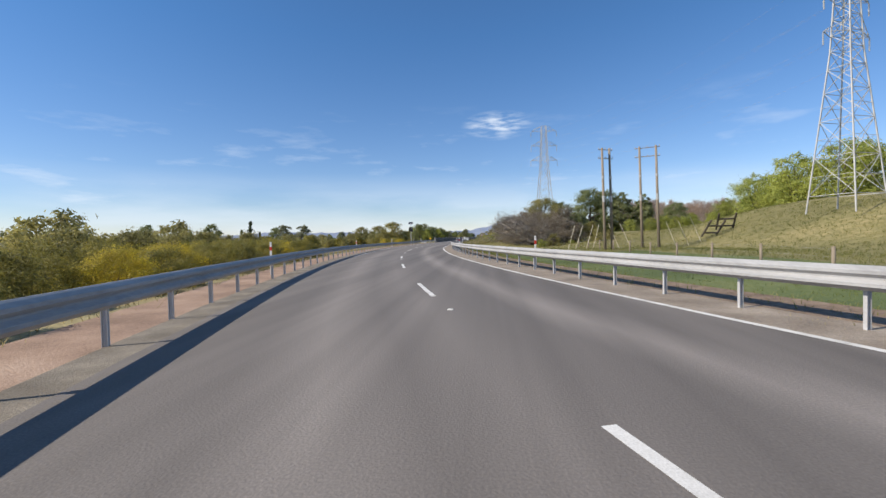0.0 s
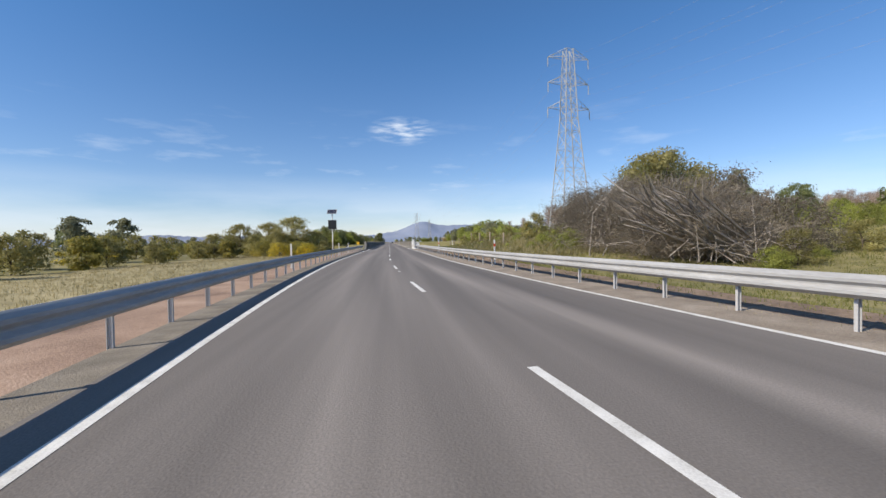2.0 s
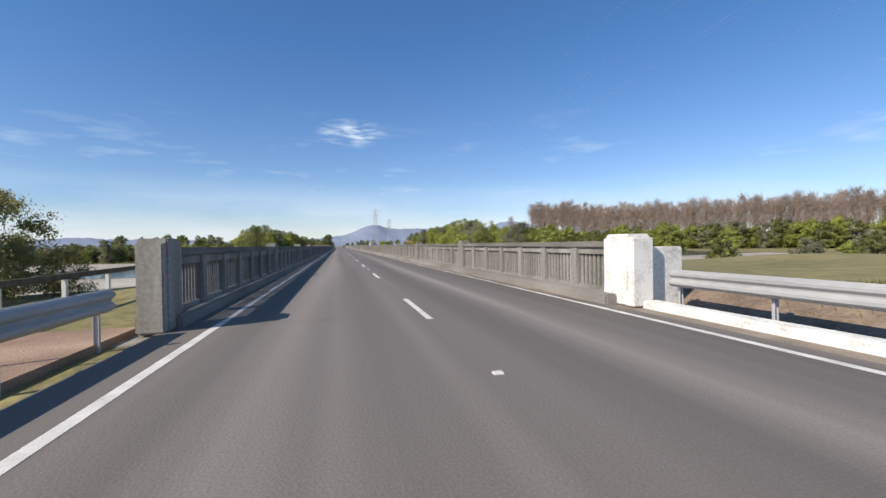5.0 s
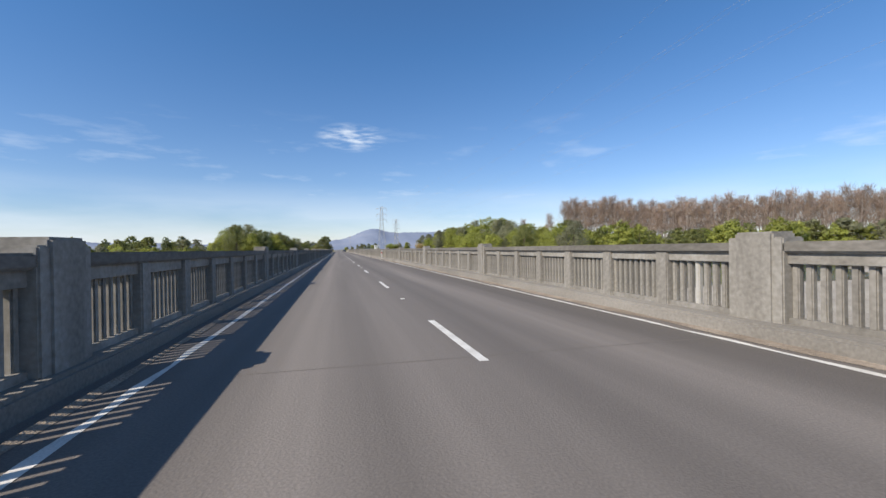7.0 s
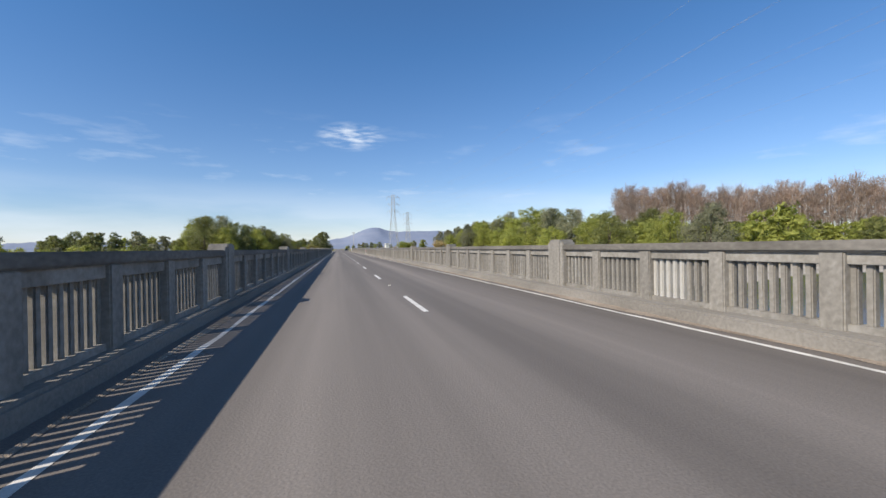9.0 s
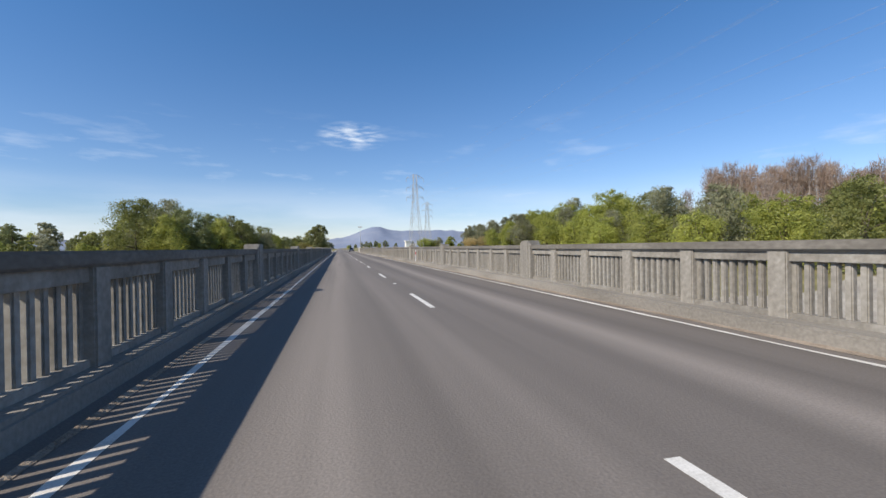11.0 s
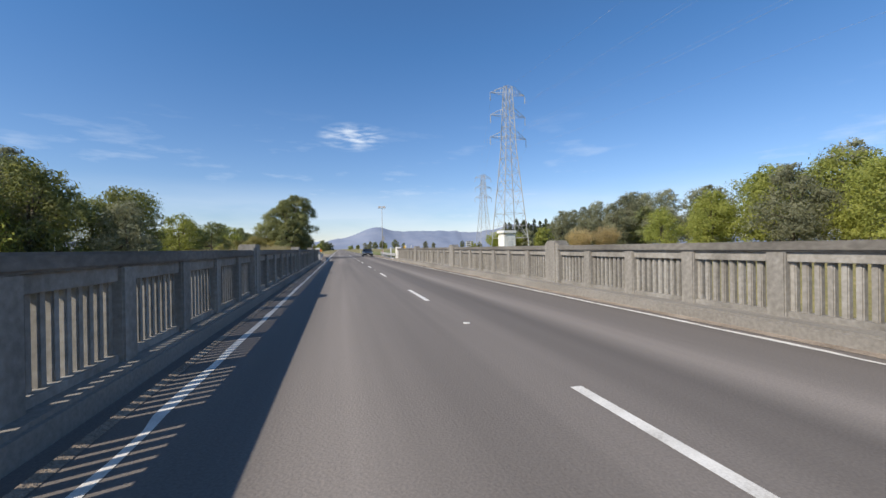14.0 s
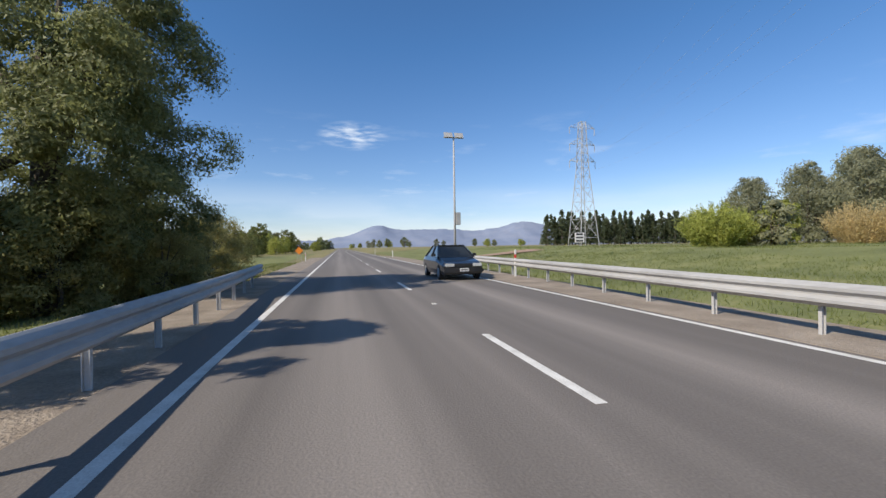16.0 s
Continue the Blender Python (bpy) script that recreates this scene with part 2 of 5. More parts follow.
def leafy(name, a, b, c, scale=0.45, tr=0.52, spread=(0.36, 0.66)):
    return material(name, [a, b, c], scale, 0.6, bump=0, fine=2.2, translucent=tr, random_value=0.18, spread=spread)


DARKLEAF = leafy("dark_leaves", (0.12, 0.14, 0.06), (0.225, 0.25, 0.105), (0.35, 0.365, 0.16))
TREELEAF = leafy("sunlit_evergreen_leaves", (0.15, 0.165, 0.065), (0.265, 0.28, 0.11), (0.39, 0.395, 0.165))
MIDLEAF = leafy("green_leaves", (0.11, 0.13, 0.04), (0.21, 0.225, 0.07), (0.31, 0.305, 0.105))
WILLOW = leafy("spring_leaves", (0.22, 0.25, 0.055), (0.37, 0.395, 0.09), (0.5, 0.5, 0.13))
GREYLEAF = leafy("grey_green_leaves", (0.16, 0.165, 0.1), (0.28, 0.285, 0.17), (0.4, 0.395, 0.245))
OLIVELEAF = leafy("olive_leaves", (0.19, 0.175, 0.06), (0.34, 0.305, 0.11), (0.48, 0.43, 0.17))
BLOOM = leafy("gorse_in_bloom", (0.17, 0.155, 0.035), (0.42, 0.345, 0.05), (0.75, 0.58, 0.05), 0.5, spread=(0.36, 0.58))
GORSE = leafy("gorse", (0.14, 0.13, 0.035), (0.28, 0.25, 0.06), (0.55, 0.43, 0.06), 0.35, spread=(0.36, 0.66))
STRAW = leafy("straw_stems", (0.42, 0.33, 0.15), (0.56, 0.44, 0.22), (0.68, 0.56, 0.31))
ORANGE = material("orange_sign", [(0.75, 0.22, 0.02), (0.85, 0.28, 0.03)], 5, 0.4, bump=0)
RUSSET = leafy("budding_twigs", (0.31, 0.23, 0.175), (0.47, 0.365, 0.295), (0.61, 0.51, 0.43))
DRYTWIG = leafy("dry_twigs", (0.16, 0.133, 0.1), (0.28, 0.237, 0.18), (0.41, 0.355, 0.275))
PINE = leafy("pine_needles", (0.06, 0.075, 0.04), (0.115, 0.14, 0.07), (0.18, 0.20, 0.10))
PASTURE = leafy("pasture_blades", (0.11, 0.135, 0.035), (0.175, 0.20, 0.055), (0.27, 0.275, 0.10), 0.15)
GRASS = leafy("grass_blades", (0.12, 0.135, 0.03), (0.21, 0.21, 0.06), (0.32, 0.285, 0.11), 0.15)
DRYGRASS = leafy("dry_grass_blades", (0.25, 0.21, 0.1), (0.39, 0.33, 0.17), (0.5, 0.43, 0.245), 0.15)
# the blue of the air in front of the hills is mixed into their colour
HILL = material("haze_tinted_hills", [(0.16, 0.20, 0.29), (0.20, 0.235, 0.32), (0.24, 0.265, 0.335)], 0.004, 1.0, bump=0, fine=0.03)

# ---------------------------------------------------------------- building helpers


def mesh_of(name, bm, mat, smooth=False):
    me = bpy.data.meshes.new(name)
    bm.to_mesh(me)
    bm.free()
    me.materials.append(mat)
    if smooth:
        me.polygons.foreach_set("use_smooth", [True] * len(me.polygons))
    return me


def raw_mesh(name, verts, faces, mat):
    me = bpy.data.meshes.new(name)
    me.from_pydata([tuple(v) for v in verts], [], [tuple(f) for f in faces])
    me.materials.append(mat)
    return me


def quad_mesh(name, v, mat):
    """A mesh of separate quads or triangles from an array (n, 4 or 3, 3)."""
    k, c = v.shape[:2]
    me = bpy.data.meshes.new(name)
    me.vertices.add(k * c)
    me.vertices.foreach_set("co", np.ascontiguousarray(v, dtype=np.float32).ravel())
    me.loops.add(k * c)
    me.loops.foreach_set("vertex_index", np.arange(k * c, dtype=np.int32))
    me.polygons.add(k)
    me.polygons.foreach_set("loop_start", np.arange(0, k * c, c, dtype=np.int32))
    me.update()
    me.materials.append(mat)
    return me


def part(name, bm, mat, parent, label="", smooth=False, m=None):
    """Link a bmesh, or a mesh already made, as one mesh object under a thing or a part."""
    me = bm if isinstance(bm, bpy.types.Mesh) else mesh_of(name, bm, mat, smooth)
    ob = new(name, me)
    ob.parent = parent
    if m is not None:
        ob.matrix_local = m
    return tagged(ob, label)


def thing(name, label, category, m=None, group="", kind=""):
    ob = new(name)
    if m is not None:
        ob.matrix_world = m
    return tagged(ob, label, category, group, kind)


def box(bm, x0, y0, z0, x1, y1, z1, bevel=0.0):
    r = bmesh.ops.create_cube(bm, size=1.0, matrix=Matrix.Translation(((x0 + x1) / 2, (y0 + y1) / 2, (z0 + z1) / 2)) @ Matrix.Diagonal((x1 - x0, y1 - y0, z1 - z0, 1)))
    if bevel:
        edges = list({e for v in r["verts"] for e in v.link_edges})
        bmesh.ops.bevel(bm, geom=edges, offset=bevel, segments=2, affect="EDGES")
    return bm


def boxed(*a, bevel=0.0):
    return box(bmesh.new(), *a, bevel=bevel)


def rod(bm, a, b, r0, r1=None, n=6):
    """A tapered round bar from a to b."""
    a, b = Vector(a), Vector(b)
    d = b - a
    m = Matrix.Translation((a + b) / 2) @ d.to_track_quat("Z", "Y").to_matrix().to_4x4()
    bmesh.ops.create_cone(bm, cap_ends=True, segments=n, radius1=r0, radius2=r0 if r1 is None else r1, depth=d.length, matrix=m)
    return bm


def bars(segments, r):
    """Square steel members along segments, as vertices and faces."""
    v, f = [], []
    for a, b, w in segments:
        a, b = np.array(a, float), np.array(b, float)
        d = b - a
        d /= np.linalg.norm(d)
        s = np.cross(d, (0.31, 0.17, 0.93))
        s /= np.linalg.norm(s)
        q = np.cross(d, s)
        k = len(v)
        for p in (a, b):
            for c, e in ((1, 1), (-1, 1), (-1, -1), (1, -1)):
                v.append(p + (s * c + q * e) * w * r)
        f += [(k, k + 1, k + 5, k + 4), (k + 1, k + 2, k + 6, k + 5), (k + 2, k + 3, k + 7, k + 6), (k + 3, k, k + 4, k + 7), (k + 3, k + 2, k + 1, k), (k + 4, k + 5, k + 6, k + 7)]
    return v, f


def sticks(segments, n=4):
    """Tapered round bars (a, b, radius at a, radius at b), as vertices and faces."""
    v, f = [], []
    for a, b, r0, r1 in segments:
        a, b = np.array(a, float), np.array(b, float)
        d = (b - a) / (np.linalg.norm(b - a) + 1e-9)
        s = np.cross(d, (0.31, 0.93, 0.17))
        s /= np.linalg.norm(s) + 1e-9
        q = np.cross(d, s)
        k = len(v)
        for p, r in ((a, r0), (b, r1)):
            for i in range(n):
                w = 6.2832 * i / n
                v.append(p + (s * math.cos(w) + q * math.sin(w)) * r)
        f += [(k + i, k + (i + 1) % n, k + n + (i + 1) % n, k + n + i) for i in range(n)] + [tuple(range(k + n, k + 2 * n))]
    return v, f


def centre(y):
    """x of the road's centre line: a right-hand bend that runs out on to the straight."""
    u = np.clip(5 - np.asarray(y, float), 0, 130)
    x = C2 * u ** 2 + C3 * u ** 3
    slope = 2 * C2 * 130 + 3 * C3 * 130 ** 2
    return x + np.clip(5 - np.asarray(y, float) - 130, 0, None) * slope


C2, C3 = 9.467e-4, 7.667e-6


def along(y, off, z=0.0):
    """The point at offset off to the right of the centre line, and the heading, at y."""
    s = float(centre(y + 0.5) - centre(y - 0.5))
    h = math.atan(-s)
    return Vector((float(centre(y)) + off * math.cos(h), y + off * math.sin(h), z)), h


def ribbon(name, ys, o0, o1, z, mat, thick=0.0, rise=None):
    """A strip along the road between two offsets; rise(y) lifts its outer edge."""
    v, f = [], []
    for y in ys:
        for o in (o0, o1):
            p, _ = along(y, o, z + (rise(y) if rise and o == o1 else 0))
            v.append(p)
    for i in range(len(ys) - 1):
        f.append((2 * i, 2 * i + 1, 2 * i + 3, 2 * i + 2))
    if thick:
        k = len(v)
        v += [p - Vector((0, 0, thick)) for p in v]
        n = len(ys)
        for i in range(n - 1):
            f += [(2 * i + 2, k + 2 * i + 2, k + 2 * i, 2 * i), (2 * i + 1, k + 2 * i + 1, k + 2 * i + 3, 2 * i + 3), (k + 2 * i, k + 2 * i + 2, k + 2 * i + 3, k + 2 * i + 1)]
        f += [(0, k, k + 1, 1), (2 * n - 2, 2 * n - 1, k + 2 * n - 1, k + 2 * n - 2)]
    me = raw_mesh(name, v, f, mat)
    me.attributes.new("lane_offset", "FLOAT", "POINT").data.foreach_set("value", np.resize([o0, o1], len(v)).astype(np.float32))
    return me


# ---------------------------------------------------------------- ground and road
START, END = 47.5, 345.9      # the bridge's two ends


def step(a, b, x):
    t = np.clip((x - a) / (b - a), 0, 1)
    return t * t * (3 - 2 * t)


def ground_z(x, y):
    x, y = np.asarray(x, float), np.asarray(y, float)
    u = x - centre(y)
    river = step(START + 14, START + 30, y) * (1 - step(END - 28, END - 14, y))
    left = -0.12 - 0.5 * step(7, 14, -u)
    r_early = -0.12 - 0.45 * step(6, 10, u) + 0.3 * step(18, 30, u) + 5.9 * step(31, 55, u)
    r_mid = -0.12 + 0.40 * step(5.5, 6.6, u) + (1.5 - 1.5 * step(20, 34, y)) * step(6.2, 13.5, u)
    r_late = -0.12 + 0.2 * step(7, 12, u) + 0.8 * step(12, 26, u)
    w = step(-22, 8, y)
    right = r_early * (1 - w) + r_mid * w
    w2 = step(180, 330, y)
    right = right * (1 - w2) + r_late * w2
    z = np.where(u < 0, left, right)
    z = z + 0.10 * np.sin(x * 0.31 + 1.3 * np.sin(y * 0.17)) * step(7, 14, np.abs(u))
    return z * (1 - river) - 3.6 * river - 0.02


def graded(lo, a, b, hi, stepsize, grow):
    mid = list(np.arange(a, b + stepsize, stepsize))
    s, out = stepsize, []
    x = mid[-1]
    while x < hi:
        s *= grow
        x += s
        out.append(min(x, hi))
    s, pre = stepsize, []
    x = mid[0]
    while x > lo:
        s *= grow
        x -= s
        pre.append(max(x, lo))
    return np.array(pre[::-1] + mid + out)


gx, gy = graded(-4800, -40, 70, 4800, 1.5, 1.25), graded(-900, -150, 430, 4800, 2.5, 1.25)
GX, GY = np.meshgrid(gx, gy)
GZ = ground_z(GX, GY)
gv = np.stack([GX, GY, GZ], -1).reshape(-1, 3)
nx_, ny_ = len(gx), len(gy)
ii = (np.arange(ny_ - 1)[:, None] * nx_ + np.arange(nx_ - 1)[None]).ravel()
gf = np.stack([ii, ii + 1, ii + nx_ + 1, ii + nx_], -1)
ground = new("ground", raw_mesh("ground", gv.tolist(), gf.tolist(), EARTH))
ground.data.polygons.foreach_set("use_smooth", [True] * len(ground.data.polygons))
tagged(ground, "rough grassland and scrub ground beside the highway", "ground", kind="structure")


def ground_patch(name, label, o0, o1, ya, yb, mat):
    """A sheet of turf that follows the ground, by offsets from the centre line."""
    os_, ys = np.arange(o0, o1 + 0.1, 2.0), np.arange(ya, yb + 0.1, 2.5)
    v, f, n = [], [], len(os_)
    for y in ys:
        for o in os_:
            x = float(centre(y)) + o
            v.append((x, y, float(ground_z(x, y)) + 0.035))
    for j in range(len(ys) - 1):
        f += [(j * n + i, j * n + i + 1, (j + 1) * n + i + 1, (j + 1) * n + i) for i in range(n - 1)]
    ob = new(name, raw_mesh(name, v, f, mat))
    ob.data.polygons.foreach_set("use_smooth", [True] * len(f))
    return tagged(ob, label, "ground", kind="structure")


ground_patch("field", "short green pasture beside the highway", 6.2, 84, 347, 480, FIELD)
ground_patch("field", "short green pasture beside the highway", -40, -6.1, 352, 480, FIELD)
ground_patch("field", "bright green pasture between the road and the bank", 7.4, 23.4, -110, -36, GREENFIELD)
ground_patch("dry_field", "dry straw-coloured ground behind the crash barrier", -26.6, -6.65, -110, 48, DRYFIELD)


def river_sheet(name, label, y0, y1, x0, x1, wobble, lift, mat, category):
    """A sheet of shingle or water across the river bed with uneven banks."""
    xs = np.arange(x0, x1 + 0.1, 6.0)
    v, f = [], []
    for x in xs:
        a = y0 + wobble * (math.sin(x * 0.045 + y0) + 0.5 * math.sin(x * 0.13 + 2)) + 0.22 * x
        b = y1 + wobble * (math.sin(x * 0.038 + y1) + 0.5 * math.sin(x * 0.11)) + 0.22 * x
        for k in range(9):
            y = a + (b - a) * k / 8
            v.append((x, y, float(ground_z(x, y)) + lift))
    for i in range(len(xs) - 1):
        f += [(9 * i + k, 9 * i + 9 + k, 9 * i + 10 + k, 9 * i + 1 + k) for k in range(8)]
    return tagged(new(name, raw_mesh(name, v, f, mat)), label, category, kind="structure")


river_sheet("shingle", "pale grey-brown river shingle under the bridge", 96, 226, -150, 150, 9, 0.05, SHINGLE, "river bed")
river_sheet("water", "shallow blue-grey river water running over shingle", 128, 176, -150, 150, 7, 0.11, WATER, "river")
ROAD_Y = list(np.arange(-220, 12, 4.0)) + list(np.arange(12, 1900, 24.0))
road = new("road", ribbon("road", ROAD_Y, -4.4, 4.0, 0.0, ASPHALT, 0.12))
tagged(road, "worn grey chip-seal two-lane highway with white markings", "road", kind="structure")
seal = new("shoulder", ribbon("shoulder", [y for y in ROAD_Y if y < START - 1], -5.0, -4.403, -0.006, SEAL, 0.1))
tagged(seal, "grey gravelly sealed strip beside the highway lane", "shoulder", kind="structure")
for o0, o1, ya, yb, mat, look_ in ((-6.6, -5.003, -220, START + 1, GRAVEL, "reddish loose"), (4.003, 5.4, -220, START + 1, GRIT, "dusty grey-brown"), (5.403, 6.5, -220, START + 1, SOIL, "crumbly brown soil and"), (-6.0, -4.403, END + 0.3, 420, GRIT, "dusty grey-brown"), (3.80, 5.6, END + 0.7, 420, GRIT, "dusty grey-brown")):
    verge = new("verge", ribbon("verge", list(np.arange(ya, yb, 4.0)), o0, o1, 0.008 if o0 == 3.80 else -0.02, mat, 0.15, (lambda y: 0.06 + 0.34 * float(step(-22, 8, y))) if o0 == 5.403 else None))
    tagged(verge, "strip of " + look_ + " gravel under the crash barrier", "verge", kind="structure")
for x0, x1 in ((3.70, 3.965), (-3.965, -3.84)):
    r = np.random.default_rng(3)
    gy_ = np.arange(START + 0.5, END, 1.3)
    wob = r.uniform(0.3, 1, len(gy_)) ** 1.3
    inner, outer = (x0, x1) if x0 > 0 else (x1, x0)
    gv_ = [q for y, w in zip(gy_, wob) for q in ((outer + (inner - outer) * w, y, 0.006), (outer, y, 0.03 * w + 0.01))]
    grit = new("kerb_grit", raw_mesh("kerb_grit", gv_, [(2 * i, 2 * i + 1, 2 * i + 3, 2 * i + 2) for i in range(len(gy_) - 1)], GRIT))
    tagged(grit, "thin drift of dusty grit along the bridge kerb", "grit", kind="structure")


def edge_line(side, bridge_off, bend_off, ys):
    v, f = [], []
    r = np.random.default_rng(29)
    ys = sorted({*ys, *np.arange(START - 8, END + 30, 0.8)})
    for y in ys:
        o = bend_off + (bridge_off - bend_off) * float(step(10, START, y))
        worn = START < y < END
        # dust creeps over the outer side of the line along the kerb
        for d in (-0.065 + (r.uniform(0, 0.02) if worn else 0), 0.07 - (r.uniform(0, 0.07) if worn else 0)):
            v.append(along(y, side * (o + d), 0.004)[0])
    for i in range(len(ys) - 1):
        q = (2 * i, 2 * i + 1, 2 * i + 3, 2 * i + 2)
        f.append(q if side > 0 else q[::-1])
    part("edge_line", raw_mesh("edge_line", v, f, PAINT), None, road)


edge_line(-1, 3.62, 3.86, [y for y in ROAD_Y if y > -50])
edge_line(1, 3.6, 3.92, ROAD_Y)
STUD = mesh_of("road_stud", boxed(-0.055, -0.05, -0.01, 0.055, 0.05, 0.018, bevel=0.008), PAINT)
# dashes every ten metres along the curved centre line
ly = np.arange(-220, 600, 0.25)
arc = np.concatenate([[0], np.cumsum(np.hypot(np.diff(ly), np.diff(centre(ly))))])
arc -= np.interp(0, ly, arc)
for k in range(-20, 60):
    ys = [float(np.interp(10.0 * k - d, arc, ly)) for d in (3, 2, 1, 0)]
    if -12 < k < 48 and k % 2:
        sy = float(np.interp(10.0 * k - (6.4 if k > 4 else 4.9), arc, ly))
        part("road_stud", STUD, None, road, m=Matrix.Translation(along(sy, 0.0, 0.0)[0]))
    part("lane_dash", ribbon("lane_dash", ys, -0.06, 0.06, 0.004, PAINT), None, road)

JOINT = material("joint_sealant", [(0.12, 0.106, 0.09), (0.18, 0.16, 0.137)], 4, 0.8, bump=0.2)
# ---------------------------------------------------------------- bridge
PANEL = (END - START) / 24
deck = new("bridge_deck", mesh_of("bridge_deck", boxed(-5.0, START - 0.6, -0.85, 5.0, END + 0.6, -0.13), CONCRETE))
tagged(deck, "grey concrete deck of a long old road bridge", "bridge deck", kind="structure")


def pier(y):
    bm = bmesh.new()
    box(bm, -3.6, -0.45, -4.0, 3.6, 0.45, -1.3, 0.05)
    box(bm, -4.7, -0.6, -1.3, 4.7, 0.6, -0.86, 0.05)
    ob = new("bridge_pier", mesh_of("bridge_pier", bm, CONCRETE))
    ob.location = (0, y, 0)
    return tagged(ob, "grey concrete bridge pier standing in the river bed", "bridge pier", "piers under the bridge", "structure")


for k in range(1, 24):
    pier(START + PANEL * k)

for k in range(25):
    y = START + PANEL * k
    part("expansion_joint", raw_mesh("expansion_joint", [(-3.9, y - 0.012, 0.002), (3.85, y - 0.012, 0.002), (3.85, y + 0.012, 0.002), (-3.9, y + 0.012, 0.002)], [(0, 1, 2, 3)], JOINT), None, road)
PW, FIRST = 0.3, 1.92                       # post width, pilaster to first post
POSTS = [FIRST + (PANEL - 2 * FIRST) * b / 5 for b in range(6)]
pitch = 0.17


def baluster_mesh():
    bm = bmesh.new()
    w = pitch * 0.55
    box(bm, -0.048, -w / 2, 0.29, 0.048, w / 2, 1.06, 0.016)
    return mesh_of("baluster", bm, CONCRETE)


def post_mesh():
    bm = bmesh.new()
    box(bm, -0.158, -PW / 2, 0.2, 0.158, PW / 2, 1.215, 0.02)
    return mesh_of("post", bm, CONCRETE)


def pilaster_mesh(mat, w=0.86, d=0.22, top=1.49):
    bm = bmesh.new()
    box(bm, -d + 0.025, -w / 2, 0.0, d - 0.025, w / 2, top - 0.06, 0.02)
    box(bm, -d, -w / 2 + 0.13, 0.0, d, w / 2 - 0.13, top + 0.02, 0.03)
    return mesh_of("pilaster", bm, mat)


NEWBAL = baluster_mesh()
NEWBAL.materials[0] = NEWCONCRETE
SHORTPIL = pilaster_mesh(WHITEWASH, 0.8, 0.24, 1.48)
BAL, POSTM, PIL, ENDPIL = baluster_mesh(), post_mesh(), pilaster_mesh(CONCRETE), pilaster_mesh(WHITEWASH, 1.0, 0.27, 1.48)


def parapet(side):
    x = 4.48 * side
    t = thing("bridge_parapet", "weathered grey concrete bridge parapet with slotted balusters", "parapet", pose(x, 0, 0), "parapets of the bridge")
    s = side
    lip = 0.53 if side > 0 else 0.32
    part("kerb", boxed(min(-lip * s, 0.4 * s), START, -0.1, max(-lip * s, 0.4 * s), END, 0.22, bevel=0.04), KERB, t, "dusty grey-brown concrete kerb")
    part("coping", boxed(-0.175, START + 0.3, 1.205, 0.175, END - 0.3, 1.36, bevel=0.025), COPING, t, "dark-stained concrete coping")
    part("upper_beam", boxed(-0.105, START + 0.3, 1.05, 0.105, END - 0.3, 1.207, bevel=0.008), CONCRETE, t)
    part("plinth", boxed(-0.1, START + 0.3, 0.2, 0.1, END - 0.3, 0.305, bevel=0.01), CONCRETE, t)
    if side > 0:
        part("end_wall", boxed(0.27, START - 0.3, -0.1, 1.15, START + 0.25, 1.22, bevel=0.03), WHITEWASH, t, "white-painted return wall")
        part("end_kerb", boxed(-0.05, START - 4.6, -0.1, 0.3, START - 0.52, 0.13, bevel=0.03), WHITEWASH, t, "low white-painted kerb")
        part("end_wall", boxed(0.28, END - 0.2, -0.1, 0.95, END + 0.3, 1.3, bevel=0.03), WHITEWASH, t, "white-painted return wall")
    part("end_kerb", boxed(-0.15, END + 0.52, -0.1, 0.2, END + (1.6 if side > 0 else 3.4), 0.2, bevel=0.03), WHITEWASH if side > 0 else CONCRETE, t)
    if side > 0:
        part("end_kerb", boxed(-0.31, 0, -0.1, -0.09, 6.6, 0.09, bevel=0.03), WHITEWASH, t, "low white-painted kerb", m=pose(0.1, END + 1.7, 0, 0, 0, -3.5))
    rest = []
    count = 0
    proto = np.array([v.co[:] for v in BAL.vertices])
    pf = [tuple(p.vertices) for p in BAL.polygons]
    for k in range(25):
        y = START + PANEL * k
        short = k == 24 and side < 0
        painted = k == 24 or (k == 0 and side > 0)
        part("pilaster", SHORTPIL if short else ENDPIL if painted else PIL, None, t, "white-painted end pillar" if painted else "", m=pose(0, y + (0.1 if short else 0), 0))
        if k == 24:
            break
        for yp in POSTS:
            part("post", POSTM, None, t, m=pose(0, y + yp, 0))
        if side > 0 and k == 23:
            part("blind_panel", boxed(-0.07, y + POSTS[-1], 0.3, 0.07, y + PANEL - 0.4, 1.06, bevel=0.01), CONCRETE, t, "solid concrete panel beside the end pillar")
        for b in range(7):
            ends = b in (0, 6)
            mid = (0.42 + POSTS[0] - PW / 2) / 2 if b == 0 else PANEL - (0.42 + POSTS[0] - PW / 2) / 2 if b == 6 else (POSTS[b - 1] + POSTS[b]) / 2
            if b == 6 and k == 23 and side > 0:
                break
            for j in range(8 if ends else 9):
                yb = y + mid + (j - (3.5 if ends else 4)) * (0.176 if ends else pitch)
                fresh = side > 0 and (98.28 < yb < 98.51 or 98.95 < yb < 99.18 or 154.8 < yb < 156.0)
                if fresh:
                    part("baluster", NEWBAL, None, t, "fresh pale concrete baluster", m=pose(0, yb, 0))
                elif 95 < y < 160 and count < 294:
                    part("baluster", BAL, None, t, m=pose(0, yb, 0))
                    count += 1
                else:
                    rest.append(yb)
